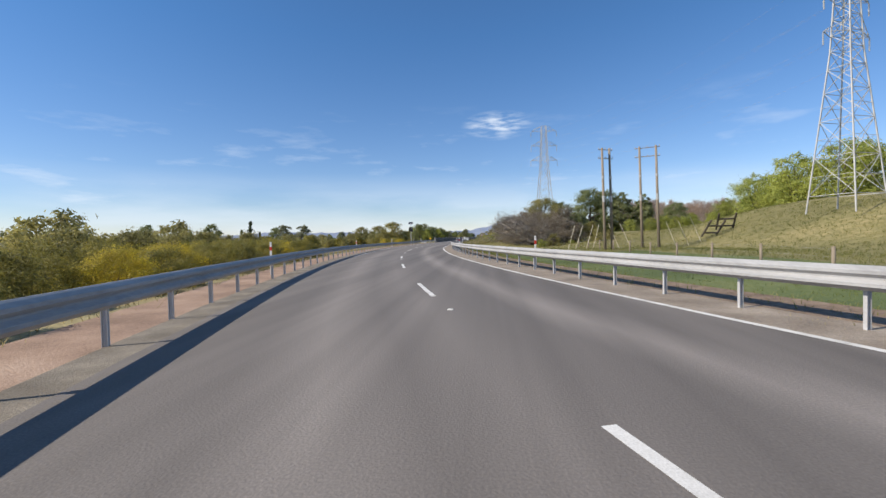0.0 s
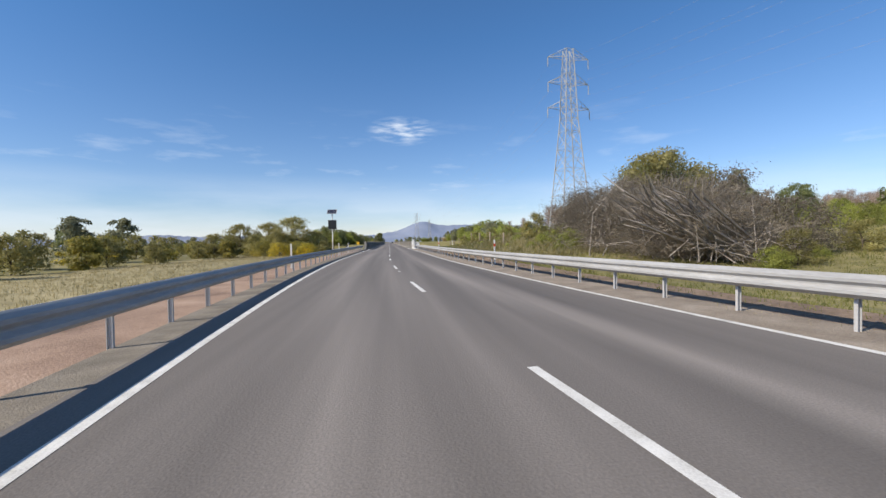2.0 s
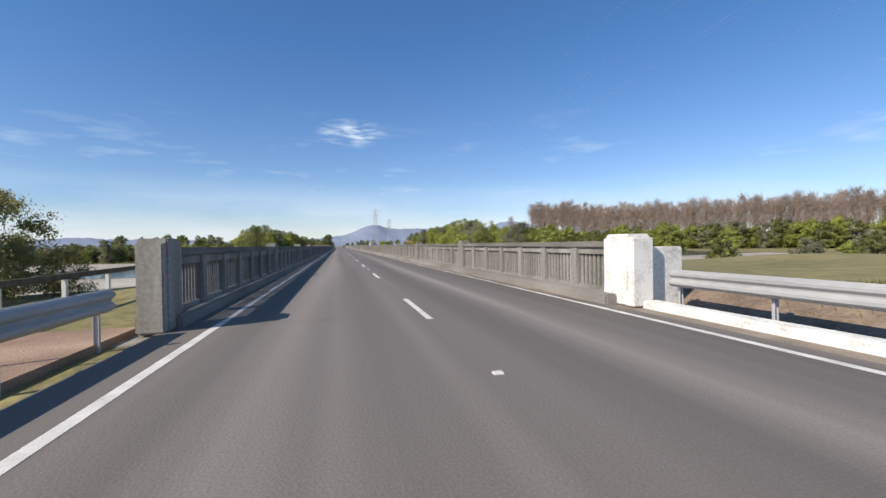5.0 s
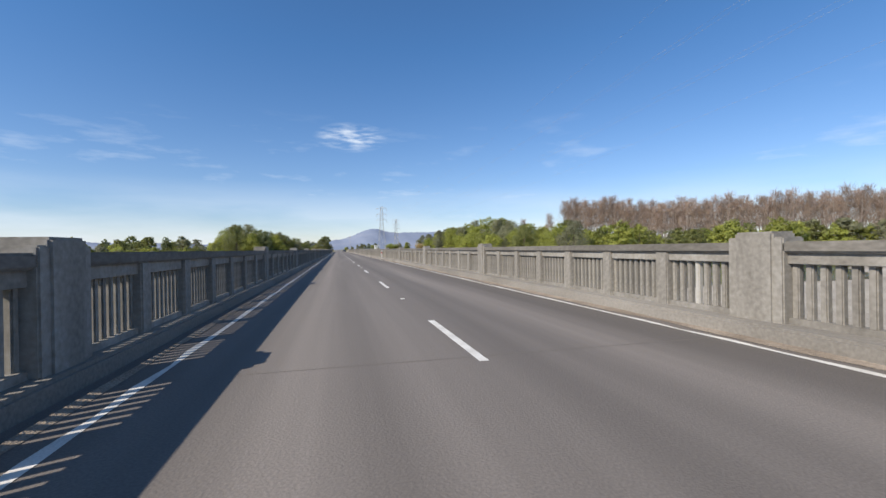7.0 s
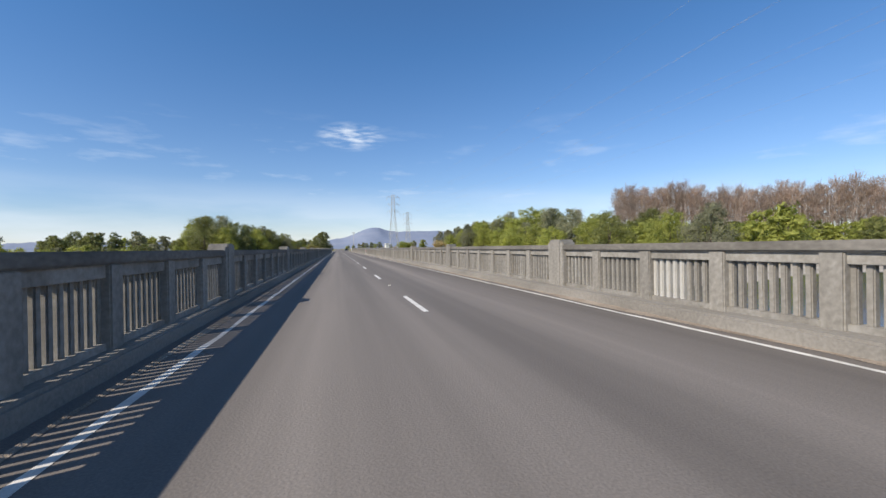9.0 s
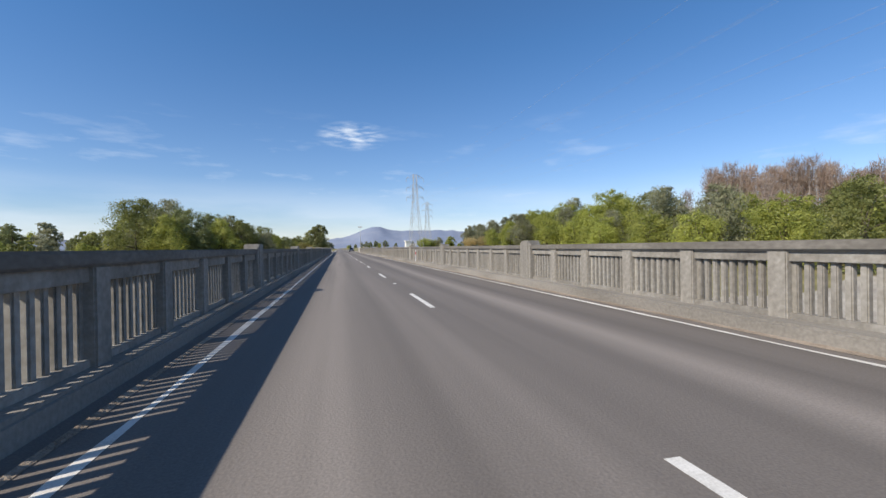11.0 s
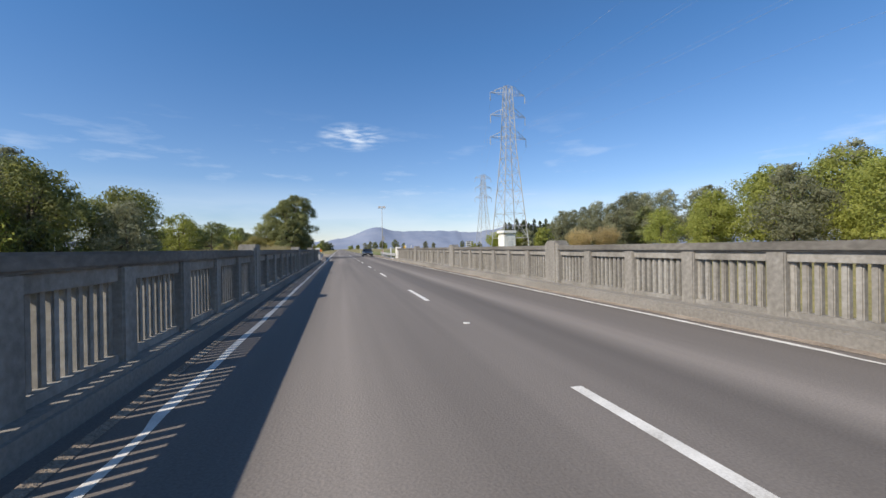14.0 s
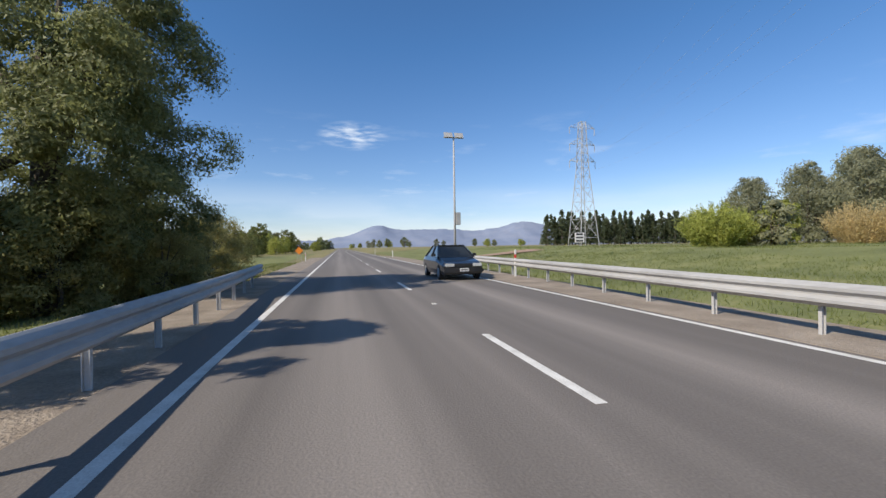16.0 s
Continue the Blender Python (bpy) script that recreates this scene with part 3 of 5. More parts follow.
    vv = (proto[None] + np.array([(0, yb, 0) for yb in rest])[:, None]).reshape(-1, 3)
    nv = len(proto)
    ff = [tuple(i + nv * q for i in f) for q in range(len(rest)) for f in pf]
    tagged(part("balustrade", raw_mesh("balustrade", vv.tolist(), ff, CONCRETE), None, t), "joined run of the further concrete uprights", kind="stuff")
    return t


parapet(-1)
parapet(1)

# ---------------------------------------------------------------- crash barriers


def beam_profile():
    return [(0.0, 0.43), (0.03, 0.45), (0.083, 0.49), (0.083, 0.535), (0.03, 0.585), (0.03, 0.61), (0.083, 0.66), (0.083, 0.705), (0.03, 0.75), (0.0, 0.77)]


def barrier_rise(y):
    """The rails stand a little higher along the banked bend."""
    return 0.09 * float(1 - step(-62, -12, y))


def crash_barrier(off, ya, yb, flare=None, first=0.4, label="galvanised steel W-beam crash barrier on short posts"):
    """off: offset from the centre line, or flare: the offset as a function of y; the corrugated face is turned to the road."""
    at = flare or (lambda y: off)
    t = thing("crash_barrier", label, "crash barrier", group="crash barriers along the highway")
    s = -1 if off > 0 else 1
    prof = beam_profile()
    ys = list(np.arange(ya, yb, 2.0)) + [yb]
    v, f = [], []
    for y in ys:
        p, h = along(y, at(y), barrier_rise(y))
        r = Vector((math.cos(h), math.sin(h), 0))
        for d, z in prof:
            v.append(p + r * (d * s) + Vector((0, 0, z)))
        for d, z in prof[::-1]:
            v.append(p + r * ((d - 0.012) * s) + Vector((0, 0, z)))
    n = 2 * len(prof)
    for i in range(len(ys) - 1):
        for j in range(n):
            f.append((i * n + j, i * n + (j + 1) % n, (i + 1) * n + (j + 1) % n, (i + 1) * n + j))
    f += [tuple(range(n)), tuple(range((len(ys) - 1) * n, len(ys) * n))]
    part("beam", raw_mesh("beam", v, f, STEEL), None, t)
    bm = bmesh.new()
    box(bm, -0.04, -0.025, -0.5, -0.029, 0.025, 0.7)
    box(bm, 0.029, -0.025, -0.5, 0.04, 0.025, 0.7)
    box(bm, -0.029, -0.004, -0.5, 0.029, 0.004, 0.7)
    pm = mesh_of("barrier_post", bm, TOWER)
    bl = mesh_of("block", boxed(-0.075, -0.05, 0.46, 0.075, 0.05, 0.72), STEEL)
    for y in np.arange(ya + first, yb, 1.905):
        p, h = along(float(y), at(float(y)) - s * 0.13, barrier_rise(y))
        q = part("barrier_post", pm, None, t, m=Matrix.Translation(p) @ Matrix.Rotation(h, 4, "Z"))
        if y > -100:
            part("block", bl, None, q, m=pose(s * 0.06, 0, 0))
    return t


crash_barrier(4.9, -150, START - 0.8)
crash_barrier(-4.86, -150, START - 0.8)
crash_barrier(4.9, END + 0.05, 380, lambda y: 4.2 + 0.0028 * max(0, y - 350) ** 2 if y < 364 else 4.75 + 0.0784 * (y - 364) * (1 - (y - 364) / 60), 1.1)
crash_barrier(-4.86, END + 0.3, 372, lambda y: -4.22 - 0.0015 * (y - 347) ** 2, 1.1)

# ---------------------------------------------------------------- foliage


def leaves_at(points, size, flat=0.0, seed=1, out=None):
    """Small leaf-shaped quads of about the given size at the points, turned at random or roughly along out."""
    r = np.random.default_rng(seed)
    n = len(points)
    a = r.normal(size=(n, 3))
    if out is not None:
        nrm = out / (np.linalg.norm(out, axis=1, keepdims=True) + 1e-6) + r.normal(size=(n, 3)) * 0.42
        a = np.cross(nrm, a)
        a /= np.linalg.norm(a, axis=1, keepdims=True) + 1e-6
        b = np.cross(nrm, a)
    else:
        a /= np.linalg.norm(a, axis=1, keepdims=True)
        b = np.cross(a, r.normal(size=(n, 3)))
    b /= np.linalg.norm(b, axis=1, keepdims=True) + 1e-6
    s = size * r.uniform(0.55, 1.3, (n, 1))
    a, b = a * s * 0.5, b * s * 0.36
    return np.stack([points - a - b * 0.3, points + b, points + a + b * 0.2, points - b], 1)


def slivers(points, ways, length, width, seed=1):
    """Thin pointed twigs from the points along the ways."""
    r = np.random.default_rng(seed)
    n = len(points)
    d = ways / (np.linalg.norm(ways, axis=1, keepdims=True) + 1e-6)
    s = np.cross(d, r.normal(size=(n, 3)))
    s /= np.linalg.norm(s, axis=1, keepdims=True) + 1e-6
    L = length * r.uniform(0.5, 1.4, (n, 1))
    return np.stack([points - s * width, points + s * width, points + d * L], 1)


def clumps(n, blobs, r, spread=0.16, shell=0.55, per=14):
    """Points in clumps over a set of ellipsoids (x, y, z, rx, ry, rz), and the way out at each."""
    w = np.array([b[3] * b[4] + b[4] * b[5] for b in blobs])
    pick = r.choice(len(blobs), n // per, p=w / w.sum())
    B = np.array(blobs)[pick]
    d = r.normal(size=(len(pick), 3))
    d /= np.linalg.norm(d, axis=1, keepdims=True)
    d[:, 2] = np.where(d[:, 2] < -0.6, -d[:, 2], d[:, 2])
    rad = shell + (1 - shell) * r.random((len(pick), 1)) ** 0.6
    c = B[:, :3] + d * B[:, 3:] * rad
    p = np.repeat(c, per, 0)
    sc = np.repeat(B[:, 3:], per, 0)
    p = p + r.normal(size=p.shape) * sc * spread
    out = np.repeat(d, per, 0) + (p - np.repeat(c, per, 0)) / (sc * spread * 2.2 + 1e-6)
    p[:, 2] = np.maximum(p[:, 2], 0.05)
    return p, out


def limbs(bm, height, r0, blobs, r, n=7):
    rod(bm, (0, 0, -0.4), (0, 0, height * 0.45), r0, r0 * 0.7, 8)
    rod(bm, (0, 0, height * 0.42), (r.normal() * 0.2, r.normal() * 0.2, height * 0.8), r0 * 0.7, r0 * 0.2, 7)
    for b in blobs[:n]:
        z0 = height * r.uniform(0.12, 0.45)
        mid = (b[0] * 0.5, b[1] * 0.5, z0 + (b[2] - z0) * 0.6)
        rod(bm, (0, 0, z0), mid, r0 * 0.5, r0 * 0.33, 6)
        rod(bm, mid, b[:3], r0 * 0.33, r0 * 0.08, 6)


def random_blobs(r, height, width, n, low=0.25, ball=0.3):
    """Ellipsoids that fill an uneven crown between low and the top."""
    out = []
    for i in range(n):
        q = (i + r.random()) / n
        z = height * (low + 0.06 + (0.86 - low) * q)
        k = (1 - q ** 2.2) ** 0.5 * (0.72 + 0.28 * min(1, q / 0.25)) + 0.08
        a, rad = i * 2.4 + r.normal() * 0.5, width * 0.5 * k * r.uniform(0.35, 0.85)
        s = width * ball * r.uniform(0.6, 1.15) * (0.55 + 0.45 * k)
        out.append((rad * math.cos(a), rad * math.sin(a), z, s, s, s * r.uniform(0.55, 0.85)))
    r.shuffle(out)
    return out


def tree_kind(name, label, height, width, leaf_mat, bark, seed, nleaf=3000, size=0.62, nblob=16, low=0.0, ball=0.26, trunk=0.22, shell=0.5, spread=0.22, lean=(0, 0), per=14):
    r = np.random.default_rng(seed)
    t = thing(name, label, "tree" if "tree" in name else "bush")
    blobs = [(b[0] + lean[0] * (b[2] / height) ** 1.5, b[1] + lean[1] * (b[2] / height) ** 1.5, *b[2:]) for b in map(tuple, random_blobs(r, height, width, nblob, low, ball))]
    bm = bmesh.new()
    limbs(bm, height, trunk, blobs, r)
    part("trunk", bm, bark, t, smooth=True)
    pts, out = clumps(int(nleaf * 1.7), blobs, r, spread, shell, per)
    part("crown", quad_mesh("crown", leaves_at(pts, size, seed=seed, out=out)[:, :3], leaf_mat), None, t)
    return t


def poplar_kind(label, height, seed, mat):
    r = np.random.default_rng(seed)
    t = thing("poplar_tree", label, "tree")
    bm = bmesh.new()
    for k in range(4):
        dx, dy = r.normal() * 1.3, r.normal() * 1.3
        rod(bm, (dx * 0.5, dy * 0.5, -0.5), (dx, dy, height * 0.92), 0.30, 0.07, 4)
    pts = []
    for i in range(50):
        z = height * (0.34 + 0.58 * r.random() ** 0.85)
        a = r.uniform(0, 6.283)
        L = height * 0.2 * (1.3 - z / height)
        p0 = np.array((0, 0, z))
        e = p0 + np.array((math.cos(a) * L * 0.75, math.sin(a) * L * 0.75, min(L * 0.9, height - z)))
        if i % 2:
            rod(bm, p0 * (1, 1, 0.92), e, 0.06, 0.02, 3)
        k = 24
        tt = 0.1 + 0.9 * r.random((k, 1)) ** 0.7
        pts.append(p0 + (e - p0) * tt + r.normal(size=(k, 3)) * 0.65)
    part("trunk", bm, PALEBARK, t)
    pts = np.concatenate(pts)
    ways = r.normal(size=pts.shape) * (0.45, 0.45, 0.3) + pts * (0.12, 0.12, 0) + (0, 0, 1.0)
    part("crown", quad_mesh("crown", slivers(pts, ways, 1.6, 0.07, seed), mat), None, t)
    return t


def conifer_kind(label, height, width, seed):
    r = np.random.default_rng(seed)
    t = thing("pine_tree", label, "tree")
    bm = bmesh.new()
    rod(bm, (0, 0, -0.5), (0, 0, height * 0.97), 0.2, 0.03, 6)
    pts = []
    for i in range(70):
        f = r.uniform(0.1, 1)
        a, L = r.uniform(0, 6.283), width * 0.5 * (1.03 - f) * r.uniform(0.7, 1.15)
        k = 18
        tt = r.random((k, 1))
        e = np.array((math.cos(a) * L, math.sin(a) * L, -0.12 * L))
        pts.append(np.array((0, 0, height * f)) + e * tt + r.normal(size=(k, 3)) * 0.18)
    part("trunk", bm, BARK, t)
    part("crown", quad_mesh("crown", leaves_at(np.concatenate(pts), 0.8, seed=seed)[:, :3], PINE), None, t)
    return t


def scatter(kinds, spots, group, scale=(0.8, 1.2), sink=0.1):
    """Copies of the kinds at the spots (x, y[, scale])."""
    r = np.random.default_rng(len(spots) * 13 + 5)
    for i, s in enumerate(spots):
        k = s[2] if len(s) > 2 else r.uniform(*scale)
        src = kinds[i % len(kinds)]
        z = float(ground_z(s[0], s[1])) - sink
        ob = copy_thing(src, pose(s[0], s[1], z, 0, 0, r.uniform(0, 360)))
        ob.scale = (k * r.uniform(0.92, 1.08), k * r.uniform(0.92, 1.08), k)
        tagged(ob, group=group)


def retire(*kinds):
    for k in kinds:
        for o in (*k.children_recursive, k):
            bpy.data.objects.remove(o)


def area(x0, y0, x1, y1, n, seed):
    r = np.random.default_rng(seed)
    return [(float(a), float(b)) for a, b in zip(r.uniform(x0, x1, n), r.uniform(y0, y1, n))]


# scrub on the near bank
GB, WB = "olive-green gorse bush with yellow flowers on rough grass", "bright spring-green willow tree on the river bank"
gorse_a = tree_kind("gorse_bush", GB, 2.7, 4.2, GORSE, BARK, 11, 1500, 0.40, 12, 0.0, 0.26, 0.06)
gorse_b = tree_kind("gorse_bush", GB, 3.2, 3.6, GORSE, BARK, 12, 1500, 0.40, 12, 0.0, 0.26, 0.06)
scrub_a = tree_kind("scrub_bush", "dull green scrubby bush on rough grass", 3.0, 4.2, MIDLEAF, BARK, 13, 1500, 0.40, 12, 0.0, 0.25, 0.07)
willow_a = tree_kind("willow_tree", WB, 10.5, 9.5, WILLOW, BARK, 21, 1500, 0.98, 20, 0.0, 0.24, 0.25)
willow_b = tree_kind("willow_tree", WB, 9.0, 10.0, WILLOW, BARK, 22, 1500, 0.98, 18, 0.0, 0.26, 0.25)
green_a = tree_kind("broadleaf_tree", "mid-green broadleaf tree on the river bank", 11.0, 8.5, MIDLEAF, BARK, 23, 1500, 0.98, 20, 0.0, 0.24, 0.25)
grey_a = tree_kind("grey_green_tree", "grey-green evergreen tree with a dense crown", 11.5, 9.0, GREYLEAF, BARK, 24, 1500, 0.98, 22, 0.0, 0.23, 0.25)
dark_a = tree_kind("evergreen_tree", "dark green evergreen tree with an uneven crown", 11.0, 9.0, DARKLEAF, BARK, 25, 2800, 0.70, 24, 0.05, 0.21, 0.28)
dark_b = tree_kind("evergreen_tree", "dark green evergreen tree with an uneven crown", 12.0, 7.5, DARKLEAF, BARK, 26, 2800, 0.70, 24, 0.05, 0.21, 0.28)
near_dark = tree_kind("evergreen_tree", "dark green evergreen tree with an uneven crown", 11.0, 9.5, DARKLEAF, BARK, 27, 10000, 0.35, 40, 0.0, 0.165, 0.28, 0.45, 0.26)
near_gorse = tree_kind("gorse_bush", GB, 2.6, 4.4, GORSE, BARK, 14, 4200, 0.17, 18, 0.0, 0.22, 0.06, 0.5, 0.3)
hedge_gorse = tree_kind("gorse_bush", GB, 2.3, 3.6, GORSE, BARK, 71, 15000, 0.085, 30, 0.0, 0.2, 0.05, 0.5, 0.3)
hedge_bloom = tree_kind("gorse_bush", "gorse bush covered in bright yellow flowers", 2.2, 3.6, BLOOM, BARK, 72, 15000, 0.08, 30, 0.0, 0.2, 0.05, 0.5, 0.3)
brush_a = tree_kind("scrub_bush", "olive-brown fine-leaved scrub bush on dry grass", 4.0, 4.4, OLIVELEAF, BARK, 15, 3200, 0.22, 20, 0.0, 0.2, 0.07, 0.4, 0.32)
bloom_a = tree_kind("gorse_bush", "gorse bush covered in bright yellow flowers", 2.4, 3.8, BLOOM, BARK, 18, 4200, 0.16, 18, 0.0, 0.22, 0.06, 0.5, 0.3)
brush_b = tree_kind("scrub_bush", "olive-brown fine-leaved scrub bush on dry grass", 4.0, 4.4, OLIVELEAF, BARK, 17, 1500, 0.33, 18, 0.0, 0.21, 0.07, 0.4, 0.3)
bare_brush = tree_kind("bare_bush", "grey-brown bare twiggy bush on the bank", 4.6, 5.2, DRYTWIG, DEADWOOD, 19, 6000, 0.17, 22, 0.0, 0.2, 0.07, 0.3, 0.34)
broom_a = tree_kind("broom_bush", "yellow-green fine-leaved broom bush on the bank", 2.0, 3.0, WILLOW, BARK, 16, 2900, 0.135, 18, 0.0, 0.2, 0.04, 0.3, 0.4)
bank_willow = tree_kind("willow_tree", WB, 10.5, 9.5, WILLOW, BARK, 61, 6600, 0.40, 38, 0.0, 0.22, 0.25)
bank_green = tree_kind("broadleaf_tree", "mid-green broadleaf tree on the river bank", 11.0, 9.0, MIDLEAF, BARK, 62, 6600, 0.40, 38, 0.0, 0.22, 0.25)
bank_grey = tree_kind("grey_green_tree", "grey-green evergreen tree with a dense crown", 11.5, 9.0, GREYLEAF, BARK, 63, 6600, 0.40, 38, 0.0, 0.22, 0.25)
near_olive = tree_kind("olive_green_tree", "olive-green tree with a loose spreading crown", 8.0, 9.0, OLIVELEAF, BARK, 28, 9500, 0.29, 38, 0.0, 0.165, 0.22, 0.45, 0.27)
poplar_a = poplar_kind("tall bare poplar tree with reddish-brown budding twigs", 27, 31, RUSSET)
poplar_b = poplar_kind("tall bare poplar tree with reddish-brown budding twigs", 25, 32, RUSSET)
pine_a = conifer_kind("dark green pine tree in a shelter belt", 13, 7.5, 41)
pine_b = conifer_kind("dark green pine tree in a shelter belt", 11, 5.5, 42)

left_scrub = [(float(centre(y)) + o, y) for y, o in zip(np.linspace(-110, 44, 150), np.resize([-12.5, -17, -22, -14, -27, -19, -33, -24, -13.5, -38, -29], 150)) if y < -38 or o < -26 or (y > 32 and o < -19)]
scatter([near_gorse, brush_a, near_gorse, bloom_a], [s for s in left_scrub if s[0] - float(centre(s[1])) > -16], "gorse and scrub along the highway", (0.5, 0.8))
hedge = [(float(centre(y)) + o, y, k) for y, o, k in zip(np.linspace(-100, -40, 54), np.resize([-8.6, -11.4, -9.8, -13.2, -10.4, -8.9, -12.3], 54), np.resize([0.62, 0.84, 0.74, 0.95, 0.66, 0.7, 0.9], 54))]
scatter([hedge_gorse, hedge_gorse, hedge_bloom, hedge_gorse], hedge, "gorse and scrub along the highway")
scatter([brush_a], [(float(centre(y)) + o, y, 0.72) for y, o in ((-92, -14), (-80, -13), (-73, -15), (-66, -14), (-58, -13.5), (-51, -15), (-45, -14))], "gorse and scrub along the highway")
scatter([bloom_a, near_gorse], [(-12.5, 33, 0.8), (-14.5, 35.5, 0.9), (-16.5, 33, 0.9), (-13.5, 38, 0.8), (-15.5, 42, 0.85), (-20, 37, 1.0), (-21, 48, 0.9), (-17.5, 50, 0.8)], "gorse and scrub along the highway")
scatter([brush_b, gorse_b, brush_b, gorse_a, brush_b], [s for s in left_scrub if s[0] - float(centre(s[1])) < -16], "gorse and scrub along the highway", (0.65, 1.0))
scatter([dark_a, scrub_a, grey_a], [(-50, -10, 0.5), (-60, 20, 0.6), (-46, 36, 0.6), (-56, 50, 0.6), (-40, 44, 0.5), (-44, 42, 0.6), (-70, 38, 0.7), (-116, 206, 0.9), (-104, 212, 0.85), (-128, 208, 0.8)], "trees beyond the scrub")
scatter([dark_a, green_a, grey_a, dark_b, green_a], [(-62 - 2.7 * i + 4 * math.sin(i * 2.1), 224 + 7 * math.sin(i * 1.3), 0.5 + 0.1 * math.sin(i * 2.7)) for i in range(34)], "trees beyond the scrub")
scatter([willow_a, green_a, willow_b, green_a, grey_a], [(-58 - 2.6 * i, 322 + 9 * math.sin(i * 1.9) - 0.8 * i, 0.6 + 0.1 * math.sin(i * 2.7)) for i in range(34)], "trees on the far river bank")
scatter([brush_a, near_gorse], [(-13.6, 57, 0.62), (-16.5, 56.5, 0.75), (-19.5, 56, 0.8), (-22.5, 57, 0.85), (-25.5, 57, 0.8), (-28.5, 56, 0.85), (-32, 58, 0.9), (-36, 60, 0.9), (-12.4, 60, 0.5), (-40, 58, 0.95), (-45, 62, 1.0)], "gorse and scrub along the highway")
scatter([near_olive], [(-20, 58, 0.98), (-25, 59, 0.85), (-15.5, 60.5, 0.6), (-22, 54, 0.62), (-30, 57, 0.8), (-27, 36, 0.5)], "trees beside the bridge")
# far left bank
scatter([green_a, willow_b, dark_a, grey_a, willow_a, green_a, dark_b], area(-150, 345, -50, 430, 34, 3), "trees on the far river bank", (0.7, 1.1))
scatter([near_dark, bank_willow, bank_grey, bank_green], [(-42, 337, 1.3), (-34, 339, 1.05), (-49, 344, 1.5), (-30, 344, 1.0), (-40, 356, 1.3), (-44, 330, 1.1), (-56, 350, 1.5), (-25, 350, 0.85), (-38, 334, 0.8), (-64, 358, 1.4), (-33, 346, 1.1), (-36, 380, 1.1), (-48, 392, 1.2), (-66, 400, 1.2), (-23, 346, 0.65), (-52, 332, 1.4), (-20.5, 366, 0.62), (-23.5, 362, 0.7)], "trees on the far river bank")
# right bank: willows, evergreens and poplars
scatter([willow_a, green_a, willow_b], area(82, 190, 150, 335, 52, 4), "willows along the river", (0.8, 1.3))
scatter([bank_willow], [(82, 330, 1.35), (73, 341, 1.2), (92, 318, 1.5), (104, 300, 1.5), (85, 332, 1.75), (98, 344, 1.8), (72, 318, 1.3), (92, 290, 1.6), (66, 322, 1.15), (70, 296, 1.25), (76, 268, 1.3), (64, 306, 1.05), (62, 332, 1.1), (80, 240, 1.3), (68, 280, 1.1)], "willows along the river")
scatter([bank_grey, bank_green], [(84, 352, 1.6), (118, 296, 1.4), (80, 302, 1.75), (104, 276, 1.6), (58, 342, 1.0), (72, 254, 1.3), (78, 226, 1.25), (86, 312, 1.85), (78, 284, 1.6)], "trees along the river")
scatter([bank_willow, bank_grey], [(76, 330, 1.3), (70, 334, 1.15), (88, 322, 1.5), (78, 322, 1.3), (66, 314, 1.0)], "trees along the river")
scatter([poplar_a], [(100, 316, 0.75), (106, 296, 0.8)], "bare trees behind the willows")
scatter([bank_grey], [(64, 402, 1.0), (60, 408, 0.95), (72, 408, 1.2), (77, 402, 1.3), (82, 393, 1.35), (88, 384, 1.35), (66, 412, 1.0), (94, 372, 1.4), (84, 408, 1.45), (96, 396, 1.45), (70, 398, 1.05), (90, 412, 1.5)], "evergreens beyond the bridge")
row = np.linspace(0, 1.6, 96)
scatter([poplar_a, poplar_b], [(148 + 97 * t + 3 * math.sin(9 * t), 354 - 149 * t, 1.14 - 0.07 * t + 0.05 * math.sin(t * 50)) for t in row] + [(152 + 97 * t, 360 - 149 * t, 1.1 - 0.07 * t) for t in row[::2] + 0.012], "row of bare poplars")
scatter([poplar_a, poplar_b], [(160 + 97 * t, 366 - 149 * t, 1.14 - 0.07 * t) for t in row[::3] + 0.02], "row of bare poplars")
scatter([pine_a, pine_b], [(-115, 139, 1.25), (-111, 141, 0.95), (-119, 137, 0.9), (-105, 143, 0.8)], "pines beyond the scrub")
scatter([pine_a, pine_b], [(104 + 1.05 * i, 560 + 4 * math.sin(i * 1.9), 1.25 + 0.2 * math.sin(i * 2.3)) for i in range(104)], "shelter belt of pines")
scatter([green_a, willow_b, willow_a, grey_a], [(139 + 97 * t + 4 * math.sin(31 * t), 346 - 149 * t + 3 * math.sin(57 * t), 0.96 + 0.4 * max(0.0, min(t, 1.0)) + 0.14 * math.sin(83 * t)) for t in np.linspace(-0.05, 1.6, 104)], "belt of bushes before the poplars")
scatter([willow_b, green_a, grey_a, willow_a], area(-150, 200, -62, 330, 56, 45), "trees on the far river bank", (0.5, 0.74))
scatter([bank_willow], [(60, 357, 0.95), (66, 351, 1.25), (64, 361, 0.9), (71, 356, 1.3), (55, 363, 0.7), (78, 349, 1.5)], "willows along the river")
